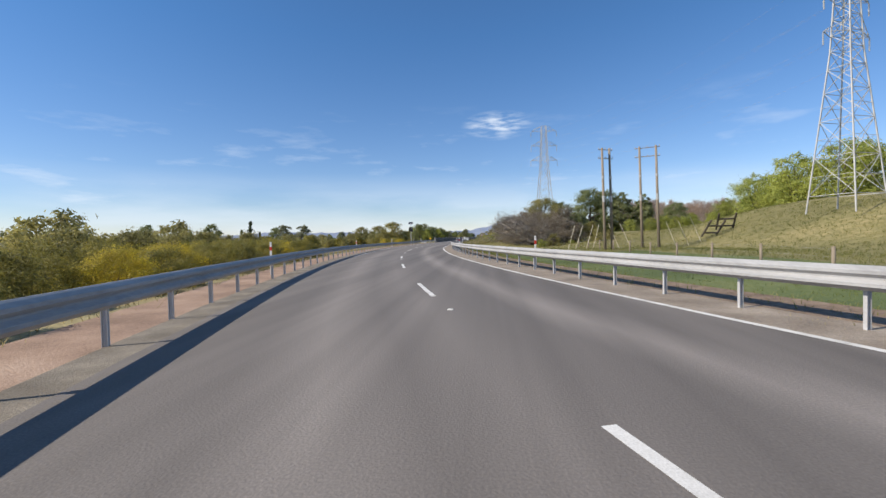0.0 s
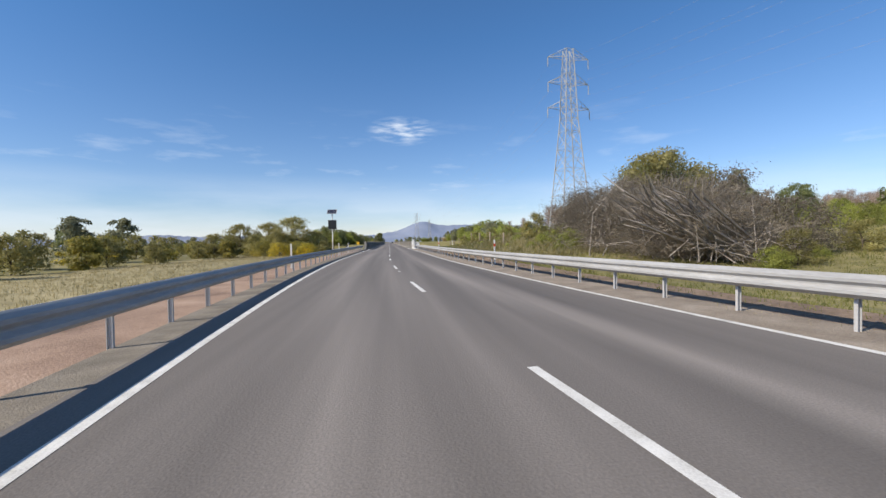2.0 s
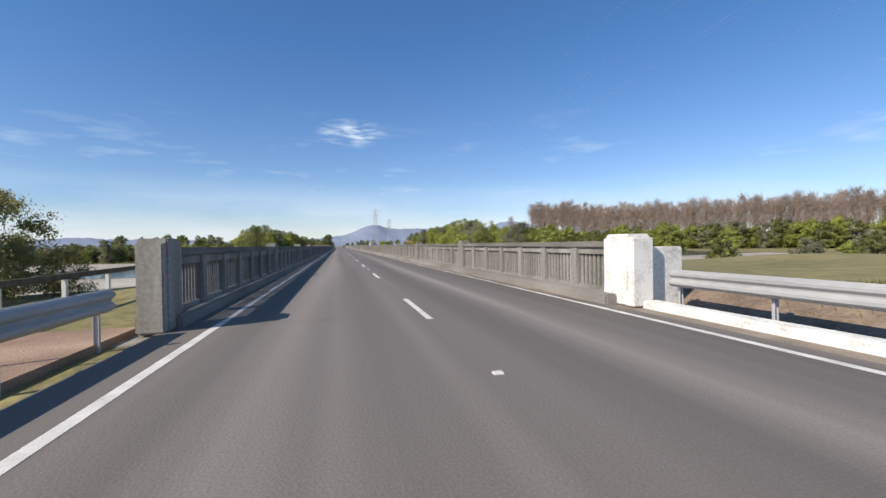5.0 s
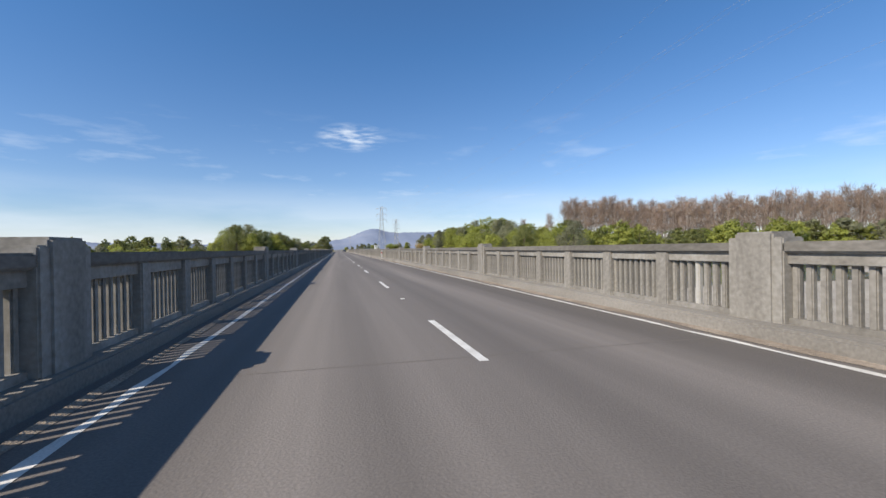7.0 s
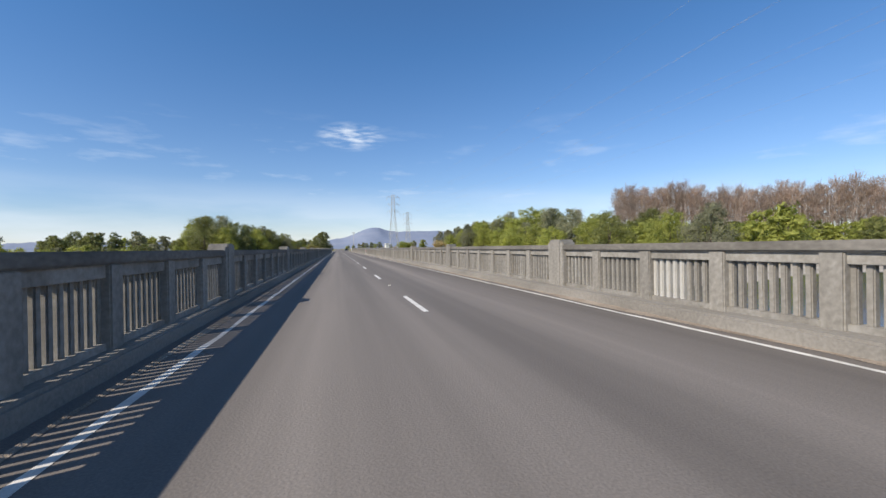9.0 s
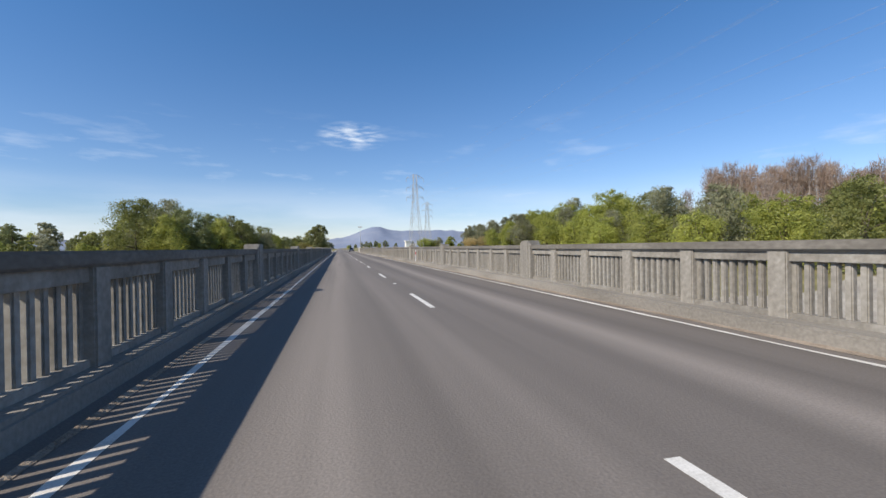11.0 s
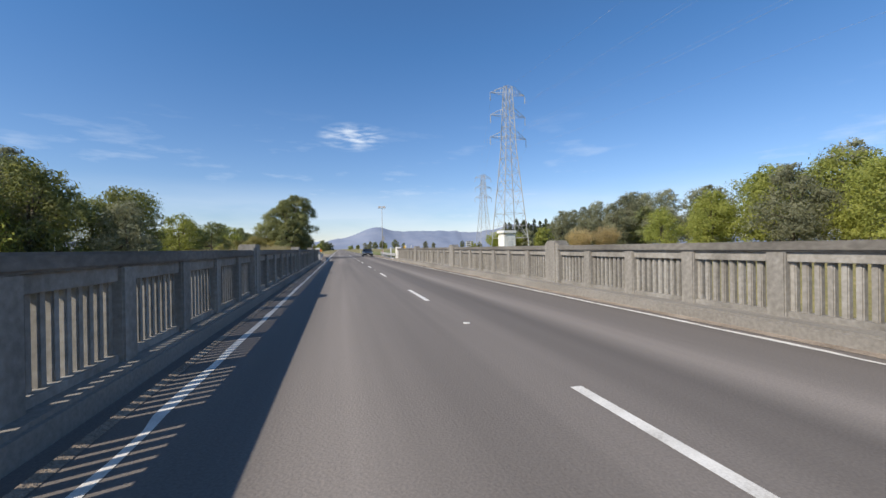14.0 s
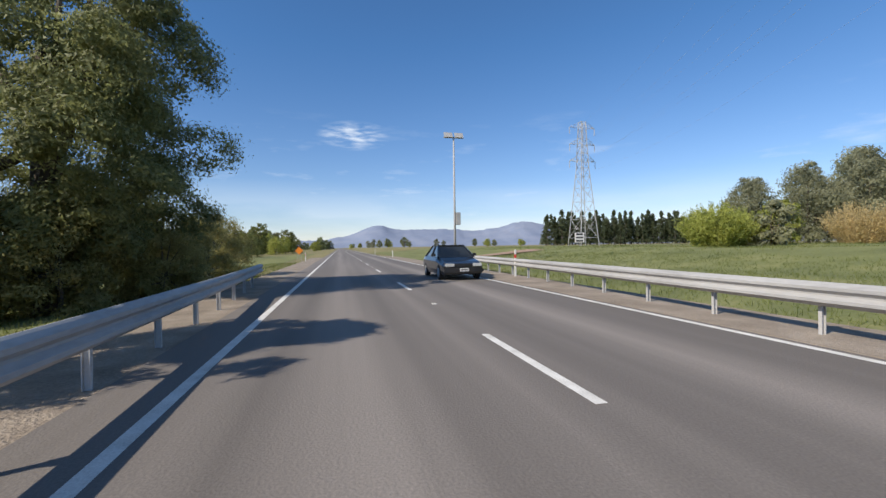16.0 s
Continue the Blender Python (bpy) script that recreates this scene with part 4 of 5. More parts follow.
# near right: trees above the bank
scatter([near_dark, near_dark, dark_b], [(35.0, 21, 1.0), (39.5, 24.5, 1.02), (46, 18, 0.72), (33, 27, 0.55), (51, 14, 0.6), (42, 20, 0.8)], "evergreens above the bank")
scatter([bank_willow], [(57, -3, 0.8), (60.5, -7, 0.98), (65, -11, 1.02), (64, 0, 0.9), (71, -8, 1.1), (64, 9, 0.7), (76, -14, 1.1), (82, -4, 1.15), (74, 8, 0.85), (56, 4, 0.55)], "spring-green trees above the bank")
scatter([scrub_a, green_a], area(70, 20, 150, 90, 30, 8), "bushes above the bank", (0.5, 0.8))
scatter([bank_willow], [(43, 6, 0.26), (46, 9, 0.3), (49, 6, 0.28), (52, 9, 0.32), (46, 2, 0.24), (55, 6, 0.32), (52, 1, 0.27), (40, 9, 0.25), (60, 16, 0.42), (56, 18, 0.4), (49, 13, 0.34), (64, 20, 0.45)], "hedge above the bank")
scatter([broom_a], [(13, -3.4, 0.8), (15.5, -1.5, 1.0), (17, 0.5, 1.1), (18.5, 1.5, 1.1), (15, 0.8, 0.8), (12.5, -6, 0.7), (19.5, 4, 1.0), (15.5, 24, 1.0), (17.5, 26, 1.1), (14.5, 21.5, 0.7), (19.5, 28, 1.1), (16, 29, 0.9), (21, 31, 1.0), (14, 30, 0.6), (23, 34, 0.9), (20, 36, 0.8)], "broom bushes on the bank")
scatter([broom_a, brush_a], [(26, 12, 0.5), (28, 16, 0.5), (20, 9, 0.4), (30, 22, 0.6), (22, 14, 0.35), (27, 26, 0.5), (31, 31, 0.6), (36, 34, 0.7), (29, 36, 0.6), (43, 40, 0.8)], "scrub below the tower")
scatter([green_a, willow_a, grey_a], [(56 + 5.2 * i, 94 + 6 * math.sin(i * 1.7) - 1.7 * i, 0.5 + 0.08 * math.sin(i * 2.9)) for i in range(32)], "belt of bushes before the poplars")
# beyond the bridge
scatter([willow_b, grey_a, dark_a], [(46, 392, 0.55), (40, 388, 0.42), (78, 396, 1.0)], "trees beside the field")
far_trees = area(-70, 440, -22, 620, 26, 17) + area(-24, 640, -12, 900, 8, 18) + area(-260, 470, -20, 900, 32, 12) + area(40, 640, 420, 1000, 32, 14) + area(14, 900, 60, 1100, 8, 15)
scatter([green_a, willow_b, grey_a, dark_a], far_trees, "far trees on the plain", (0.7, 1.1))

# the large tree at the end of the bridge
big = tree_kind("roadside_tree", "large dark green evergreen tree leaning over the highway", 10.6, 9.6, TREELEAF, BARK, 51, 105000, 0.135, 74, 0.1, 0.125, 0.36, 0.62, 0.17, (1.0, -0.3), 70)
big.matrix_world = pose(-10.1, 368.0, float(ground_z(-10.1, 368.0)) - 0.05)
lesser = tree_kind("roadside_tree", "smaller bushy evergreen tree beside the crash barrier", 6.1, 4.8, TREELEAF, BARK, 52, 48000, 0.125, 46, 0.0, 0.14, 0.2, 0.6, 0.18, (0.3, 0), 60)
lesser.matrix_world = pose(-8.6, 358.6, float(ground_z(-8.6, 358.6)) - 0.05)
tagged(big, group="roadside trees"), tagged(lesser, group="roadside trees")

# the dead bush with bare branches
def dead_bush(x, y, h, w, trunks=False):
    r = np.random.default_rng(int(61 + abs(y) * 10))
    t = thing("dead_bush", "large tangled bush of bare grey branches on the bank", "bush", pose(x, y, float(ground_z(x, y)) - 0.1))
    seg, tips = [], []
    for i in range(230):
        a, lift = r.uniform(0, 6.283), r.uniform(0.05, 1.3)
        b0 = np.array((r.normal() * w * 0.16, r.normal() * w * 0.16, 0))
        L = r.uniform(0.4, 1.0)
        e = np.array((math.cos(a) * math.cos(lift) * w * 0.5 * L, math.sin(a) * math.cos(lift) * w * 0.5 * L, math.sin(lift) * h * L)) + b0 * 0.4
        mid = (b0 + e) / 2 + np.array((r.normal(), r.normal(), abs(r.normal()) + 0.6)) * 0.4
        if trunks and i % 5 == 0:
            f0 = np.array((w * r.uniform(0.05, 0.42), -w * r.uniform(0.2, 0.42), 0.1))
            f1 = f0 + np.array((-w * r.uniform(0.2, 0.45), r.normal() * 1.2, h * r.uniform(0.25, 0.62)))
            seg += [(f0, f1, 0.13, 0.045), (f1, f1 + np.array((-r.uniform(0.3, 1.4), r.normal() * 0.6, r.uniform(0.2, 1.2))), 0.045, 0.015)]
        q0 = b0 * 0.25 + mid * 0.75 + (0, 0, 0.22)
        q1 = mid * 0.35 + e * 0.65 + (0, 0, 0.18)
        seg += [(b0, q0, 0.036, 0.027), (q0, q1, 0.027, 0.016), (q1, e, 0.016, 0.006)]
        for j in range(3):
            e2 = mid + (e - mid) * r.uniform(0.2, 1) + np.array((r.normal(), r.normal(), r.normal() * 0.7)) * 0.55
            seg.append((mid + (e - mid) * r.uniform(0, 0.6), e2, 0.018, 0.007))
            tips.append(e2)
    tagged(part("branch_tangle", raw_mesh("branch_tangle", *sticks(seg), DEADWOOD), None, t), kind="stuff")
    base = np.array(tips)
    pts = np.repeat(base, 52, 0) + r.normal(size=(len(base) * 52, 3)) * 0.36
    ways = pts * (0.5, 0.5, 0.25) + r.normal(size=pts.shape) * 1.1 + (-0.8, 0, 0.5)
    tagged(part("twig_mass", quad_mesh("twig_mass", slivers(pts, ways, 0.36, 0.011, 5), DRYTWIG), None, t), kind="stuff")
    return t


dead_bush(18.5, -10.5, 4.2, 10.0)
dead_bush(15.0, -4.5, 4.4, 7.0)
dead_bush(17.0, -8.0, 5.6, 12.5, True)
dead_bush(21.0, -0.5, 4.4, 9.0)
scatter([bare_brush], [(17.5, -4, 1.1), (15.5, -2.0, 0.9), (20, -6.5, 1.15), (22.5, -9, 1.0), (23.5, -5.5, 1.2), (19.5, -1.5, 1.15), (13.8, -3.6, 0.7), (24.5, -11, 0.8)], "bare scrub round the dead bush")
scatter([near_olive, near_dark], [(20.8, -3.2, 0.92), (24.5, 0.0, 0.6), (26.5, 1.5, 0.5), (27, -3, 0.42), (29, -5, 0.35)], "trees behind the dead bush")
scatter([broom_a, brush_a], [(12.0, -2.5, 0.5), (12.5, 1.0, 0.6), (24, -13, 0.35), (21, -14.5, 0.5), (26, -10, 0.45), (28, -12, 0.5), (19, -15, 0.6), (31, -9, 0.4)], "scrub round the dead bush")


def grass_field(name, label, bands, mat, height, seed, density):
    """Tufts of narrow blades over bands (offset from, offset to, y from, y to)."""
    r = np.random.default_rng(seed)
    P = []
    for o0, o1, ya, yb in bands:
        n = int(abs(o1 - o0) * (yb - ya) * density)
        y, o = r.uniform(ya, yb, n), r.uniform(o0, o1, n)
        x = centre(y) + o
        P.append(np.stack([x, y, ground_z(x, y) - 0.03], 1))
    P = np.concatenate(P)
    n = len(P)
    k = 5
    base = np.repeat(P, k, 0) + np.concatenate([r.normal(size=(n * k, 2)) * 0.10, np.zeros((n * k, 1))], 1)
    a = r.uniform(0, 6.283, n * k)
    side = np.stack([np.cos(a), np.sin(a), np.zeros(n * k)], 1) * (0.012 * (1 + height) if height < 1 else 0.009)
    h = height * r.uniform(0.5, 1.25, (n * k, 1))
    lean = r.normal(size=(n * k, 3)) * np.array((0.42, 0.42, 0)) * h * (1 if height < 1 else 0.35)
    top = base + lean + np.array((0, 0, 1)) * h
    q = np.stack([base - side, base + side, top + side * 0.25, top - side * 0.25], 1)
    return tagged(new(name, quad_mesh(name, q, mat)), label, "grass", kind="stuff")


grass_field("tall_grass", "tall rough green grass along the crash barrier", [(5.8, 9.5, -100, 13)], GRASS, 0.24, 71, 11)
grass_field("low_grass", "low trampled grass along the crash barrier", [(5.9, 17, 8, 47)], GRASS, 0.17, 70, 32)
grass_field("weeds", "tall tangled green weeds on the bank", [(6.4, 15, -9, 12)], GRASS, 0.38, 78, 9)
grass_field("dry_weeds", "dry straw-coloured weed stalks on the bank", [(6.6, 17, -9, 14)], DRYGRASS, 0.42, 79, 12)
scatter([broom_a, broom_a, brush_a], [(7.6 + (i * 0.618 % 1) * 6.5, -7 + 1.05 * i, 0.26 + 0.1 * math.sin(i * 2.3)) for i in range(24)], "broom bushes on the bank")
grass_field("edge_grass", "withered brown grass under the crash barrier", [(4.9, 6.3, -90, 46), (4.8, 5.8, 347, 400)], DRYGRASS, 0.15, 77, 17)
grass_field("pasture", "short bright green pasture grass beside the highway", [(9.5, 24, -95, -38)], PASTURE, 0.13, 76, 9)
grass_field("bank_grass", "rough grass on the bank", [(24, 50, -70, 0), (9.5, 24, -38, 0), (16, 34, 0, 46)], GRASS, 0.2, 72, 7)
grass_field("dry_grass", "dry straw-coloured grass behind the crash barrier", [(-14, -6.5, -100, 47), (-25, -14, -45, 47)], DRYGRASS, 0.22, 73, 4.5)
grass_field("field_grass", "green pasture grass across the field", [(20, 62, 372, 432)], PASTURE, 0.22, 69, 1.8)
grass_field("verge_grass", "green grass beside the end of the bridge", [(-14, -5.8, 347, 400), (6.0, 20, 347, 400)], PASTURE, 0.17, 74, 9)
grass_field("dry_reeds", "tall pale dry reeds behind the bridge parapet", [(-18, -8.2, 345, 355), (-16, -8.2, 338, 345)], DRYGRASS, 1.75, 75, 60)


def stem_bush(name, label, x, y, h, w, n, stem_mat, leaf_mat, leaf, per, seed):
    """A bush of many thin upright stems that spread towards the top, with leaves along them."""
    r = np.random.default_rng(seed)
    t = thing(name, label, "bush", pose(x, y, float(ground_z(x, y)) - 0.05))
    seg, pts = [], []
    for i in range(n):
        a, q = r.uniform(0, 6.283), r.random() ** 0.5
        b0 = np.array((math.cos(a) * w * 0.22 * q, math.sin(a) * w * 0.22 * q, 0))
        e = np.array((math.cos(a) * w * 0.5 * q, math.sin(a) * w * 0.5 * q, h * r.uniform(0.6, 1.0) * (1 - 0.35 * q ** 3)))
        mid = (b0 + e) / 2 + np.array((0, 0, h * 0.08))
        seg += [(b0, mid, 0.02, 0.014), (mid, e, 0.014, 0.005)]
        tt = 0.1 + 0.9 * r.random((per, 1))
        pts.append(b0 + (e - b0) * tt + r.normal(size=(per, 3)) * 0.12)
    tagged(part("stem_clump", raw_mesh("stem_clump", *sticks(seg, 3), stem_mat), None, t), kind="stuff")
    part("crown", quad_mesh("crown", leaves_at(np.concatenate(pts), leaf, seed=seed)[:, :3], leaf_mat), None, t)
    return t


stem_bush("willow_bush", "bright green upright willow bush in the field", 33.7, 388.5, 4.7, 7.0, 320, WILLOW, WILLOW, 0.24, 60, 81)
stem_bush("willow_bush", "bright green upright willow bush in the field", 38.5, 391.0, 4.2, 6.0, 240, WILLOW, WILLOW, 0.24, 60, 82)
stem_bush("osier_bush", "straw-coloured upright osier bush in the field", 54.5, 389.5, 5.2, 7.5, 520, STRAW, STRAW, 0.22, 18, 83)
stem_bush("osier_bush", "straw-coloured upright osier bush in the field", 60.0, 387.0, 5.6, 7.5, 520, STRAW, STRAW, 0.22, 18, 84)
scatter([near_olive], [(-8.2, 370.4, 0.42), (-10.2, 367.6, 0.44), (-7.6, 374, 0.36), (-8.4, 378, 0.44), (-11.8, 373, 0.5), (-9.0, 366.6, 0.36), (-12.4, 366.4, 0.5), (-15, 371, 0.55), (-11.4, 364.6, 0.42), (-14.2, 364.4, 0.5), (-7.4, 368.6, 0.28)], "bushes under the roadside trees")
scatter([bank_willow, bank_green, bank_grey], [(-32, 426, 0.85), (-26, 436, 0.7), (-37, 440, 0.9), (-27, 470, 0.65), (-21, 455, 0.5), (-43, 430, 0.95), (-22, 500, 0.6), (-18, 530, 0.5)], "trees beyond the roadside trees")
scatter([brush_a], [(-22, 392, 1.1), (-26, 400, 1.2), (-19, 408, 0.9), (-30, 396, 1.3)], "bushes under the roadside trees")
retire(hedge_gorse, hedge_bloom, gorse_a, gorse_b, scrub_a, willow_a, willow_b, green_a, grey_a, dark_a, dark_b, poplar_a, poplar_b, pine_a, pine_b, near_dark, near_olive, near_gorse, brush_a, brush_b, bare_brush, bloom_a, broom_a, bank_willow, bank_green, bank_grey)

# ---------------------------------------------------------------- transmission towers and poles


def lathe(name, profile, mat, n=8):
    """A turned shape from (radius, height) rings."""
    v = [(r * math.cos(6.2832 * i / n), r * math.sin(6.2832 * i / n), z) for r, z in profile for i in range(n)]
    f = [(j * n + i, j * n + (i + 1) % n, (j + 1) * n + (i + 1) % n, (j + 1) * n + i) for j in range(len(profile) - 1) for i in range(n)]
    f += [tuple(range(n)), tuple(range(len(profile) * n - n, len(profile) * n))]
    return raw_mesh(name, v, f, mat)


def tower_members(h, base, waist, top, arms):
    """Members of a lattice tower: legs, rings, crossed braces and arms."""
    def half(z):
        zw = h * 0.62
        return base / 2 + (waist / 2 - base / 2) * min(1, z / zw) if z < zw else waist / 2 + (top / 2 - waist / 2) * (z - zw) / (h - zw)
    levels = [0, 0.07 * h, 0.22 * h, 0.36 * h, 0.47 * h, 0.56 * h, 0.63 * h, 0.69 * h, 0.75 * h, 0.81 * h, 0.87 * h, 0.93 * h, h]
    corner = lambda z, i: np.array((half(z) * (1, -1, -1, 1)[i], half(z) * (1, 1, -1, -1)[i], z))
    legs, braces = [], []
    for i in range(4):
        legs.append([corner(z, i) for z in (0, 0.62 * h, h)])
    for a, b in zip(levels[:-1], levels[1:]):
        for i in range(4):
            j = (i + 1) % 4
            braces.append((corner(b, i), corner(b, j), 0.8))
            if a > 0:
                braces.append((corner(a, i), corner(b, j), 0.75))
                braces.append((corner(a, j), corner(b, i), 0.75))
            if 0 < a < 0.4 * h:
                m0, m1 = (corner(a, i) + corner(b, i)) / 2, (corner(a, j) + corner(b, j)) / 2
                c = (m0 + m1) / 2
                braces += [(m0, c, 0.5), (m1, c, 0.5)]
    arm = []
    for z, L in arms:
        w = half(z)
        for s in (1, -1):
            tip = np.array((s * L, 0, z))
            one = []
            arm.append(one)
            for y in (1, -1):
                one += [(np.array((s * w, y * w, z)), tip, 0.8), (np.array((s * w, y * w, z + 0.045 * h)), tip, 0.7)]
            for f in (0.35, 0.7):
                lo = np.array((s * (w + (L - w) * f), w * (1 - f), z))
                up = np.array((s * (w + (L - w) * f), w * (1 - f), z + 0.045 * h * (1 - f)))
                one += [(lo, up, 0.5), (lo * (1, -1, 1), up * (1, -1, 1), 0.5)]
    return legs, braces, arm


def pylon(x, y, top, turn, label="grey galvanised steel lattice transmission tower", foot=None):
    z = float(ground_z(x, y)) if foot is None else foot
    h = top - z
    t = thing("transmission_tower", label, "pylon", pose(x, y, z, 0, 0, turn), "transmission towers")
    arms = [(0.955 * h, 0.118 * h), (0.82 * h, 0.118 * h), (0.685 * h, 0.122 * h)]
    legs, braces, arm = tower_members(h, 0.172 * h, 0.07 * h, 0.04 * h, arms)
    for pts in legs:
        v, f = [], []
        for p in pts:
            for cx, cy in ((1, 1), (-1, 1), (-1, -1), (1, -1)):
                v.append((p[0] + cx * 0.052, p[1] + cy * 0.052, p[2]))
        for i in range(len(pts) - 1):
            f += [(4 * i + q, 4 * i + (q + 1) % 4, 4 * i + 4 + (q + 1) % 4, 4 * i + 4 + q) for q in range(4)]
        part("leg", raw_mesh("leg", v, f, TOWER), None, t)
    v, f = bars(braces, 0.028)
    tagged(part("bracing", raw_mesh("bracing", v, f, TOWER), None, t), kind="stuff")
    for seg in arm:
        v, f = bars(seg, 0.032)
        part("crossarm", raw_mesh("crossarm", v, f, TOWER), None, t)
    for zz, L in arms:
        for s in (1, -1):
            part("insulator", lathe("insulator", [(0.03 if k % 2 else 0.085, -0.1 - 0.085 * k) for k in range(15)], TOWER), None, t, m=Matrix.Translation((s * L, 0, zz)))
    return [(x + math.cos(radians(turn)) * s * L, y + math.sin(radians(turn)) * s * L, z + zz - 1.4) for zz, L in arms for s in (1, -1)]


lines = [pylon(45.6, -36.4, 28.0, 20), pylon(24.9, 22.6, 27.3, 5), pylon(25.5, 363.2, 27.9, 5), pylon(43.0, 427.0, 24.5, 5)]


def wire(a, b, sag, r=0.0045):
    cu = bpy.data.curves.new("power_line", "CURVE")
    cu.dimensions, cu.bevel_depth, cu.bevel_resolution = "3D", r, 1
    sp = cu.splines.new("POLY")
    n = 25
    sp.points.add(n - 1)
    for i in range(n):
        f = i / (n - 1)
        sp.points[i].co = (a[0] + (b[0] - a[0]) * f, a[1] + (b[1] - a[1]) * f, a[2] + (b[2] - a[2]) * f - sag * 4 * f * (1 - f), 1)
    cu.materials.append(STEEL)
    return tagged(new("power_line", cu), "thin grey overhead power line hung between towers", "power line", "overhead lines")


for p, q in zip(lines[:-1], lines[1:]):
    for a, b in zip(p, q):
        wire(a, b, 2.0 if abs(a[1] - b[1]) < 100 else 7.0)


CREAM = material("cream_plastic", [(0.50, 0.45, 0.33), (0.62, 0.57, 0.44)], 3, 0.6, bump=0)


def pole_pair(pa, pb, top):
    """Two wooden poles with steel crossarms between them and lower stays."""
    t = thing("power_pole_frame", "pair of weathered wooden power poles joined by crossarms", "power poles", pose(pa[0], pa[1], float(ground_z(*pa))), "wooden power poles")
    z0 = float(ground_z(*pa))
    H = top - z0
    d = Vector((pb[0] - pa[0], pb[1] - pa[1], 0))
    for o in (Vector((0, 0, 0)), d):
        q = part("pole", rod(bmesh.new(), o + Vector((0, 0, -0.6)), o + Vector((-0.25, 0, H)), 0.17, 0.12, 10), WOODPOLE, t, smooth=True)
        part("guard_band", rod(bmesh.new(), o + Vector((-0.11, 0, H * 0.47)), o + Vector((-0.125, 0, H * 0.53)), 0.165, 0.165, 10), STEEL, q, "pale metal band")
        part("guard_band", rod(bmesh.new(), o + Vector((-0.17, 0, H * 0.70)), o + Vector((-0.18, 0, H * 0.725)), 0.155, 0.155, 10), STEEL, q, "pale metal band")
    u = d.normalized()
    for f in (0.985, 0.90):
        p = Vector((-0.25 * f, 0.15, H * f))
        arm = part("crossarm", boxed(-0.45, -0.04, -0.04, d.length + 0.45, 0.04, 0.04, bevel=0.01), WOODPOLE, t, m=Matrix.Translation(p) @ u.to_track_quat("X", "Z").to_matrix().to_4x4())
        for x in (-0.4, d.length * 0.5, d.length + 0.4):
            part("insulator", lathe("insulator", [(0.055, 0.04), (0.03, 0.07), (0.055, 0.10), (0.03, 0.14), (0.05, 0.18), (0.02, 0.22)], TOWER), None, arm, m=Matrix.Translation((x, 0, 0)))
    return t


pole_pair((23.9, -32.2), (24.8, -31.8), 11.0)
pole_pair((28.9, -29.4), (30.5, -30.1), 11.5)
for x, y, dx in ((20.5, -28, 1.0), (21.6, -27, 1.1), (22.8, -27.5, 1.0), (24.0, -26, 0.9), (26.5, -29, -1.3), (28.2, -28, -1.4), (33.0, -29, -1.2), (34.6, -28.6, -1.3), (36.2, -28.2, -1.3)):
    bm = bmesh.new()
    rod(bm, (0, 0, -0.3), (dx * 0.95, 0.2, 2.9), 0.032, 0.032, 7)
    rod(bm, (dx * 0.95, 0.2, 2.9), (dx * 1.0, 0.21, 3.05), 0.02, 0.012, 6)
    ob = new("stay_guard", mesh_of("stay_guard", bm, CREAM))
    ob.location = (x, y, float(ground_z(x, y)))
    tagged(ob, "pale leaning tube guarding a pole stay on the bank", "stay guard", "stay guards round the poles")

# ---------------------------------------------------------------- roadside things


def marker_post(x, y, z, tilt=0.0, h=1.0, red=True, w=0.042):
    t = thing("marker_post", "white roadside marker post with a red reflector band" if red else "plain white roadside marker post", "marker post", pose(x, y, z, 0, tilt, 0), "marker posts along the highway")
    bm = boxed(-w, -0.02, -0.4, w, 0.02, h, bevel=0.008)
    part("shaft", bm, POST, t)
    if red:
        part("reflector", boxed(-0.045, -0.023, h - 0.36, 0.045, 0.023, h - 0.2, bevel=0.004), RED, t)
    return t


for y in (-64.5, -36.4, -11.1, 13.9):
    p, h = along(y, 5.55, 0)
    marker_post(p.x, p.y, -0.02, 0, 1.37)
for y in (-63.5, -35.8, -9.6, 14.7, 25.7):
    p, h = along(y, -5.6, 0)
    marker_post(p.x, p.y, -0.04, 0, 1.37, y < -30)
marker_post(4.08, 242.3, 0.22, 0, 0.9)
marker_post(4.08, 150.0, 0.22, 0, 0.9)
marker_post(5.2, 371, 0, 0, 1.15)
marker_post(-5.7, 402, -0.1, 0, 1.0)
marker_post(4.6, 410, -0.1, 0, 1.0, False)
marker_post(4.7, 440, -0.1, 0, 1.0, False)


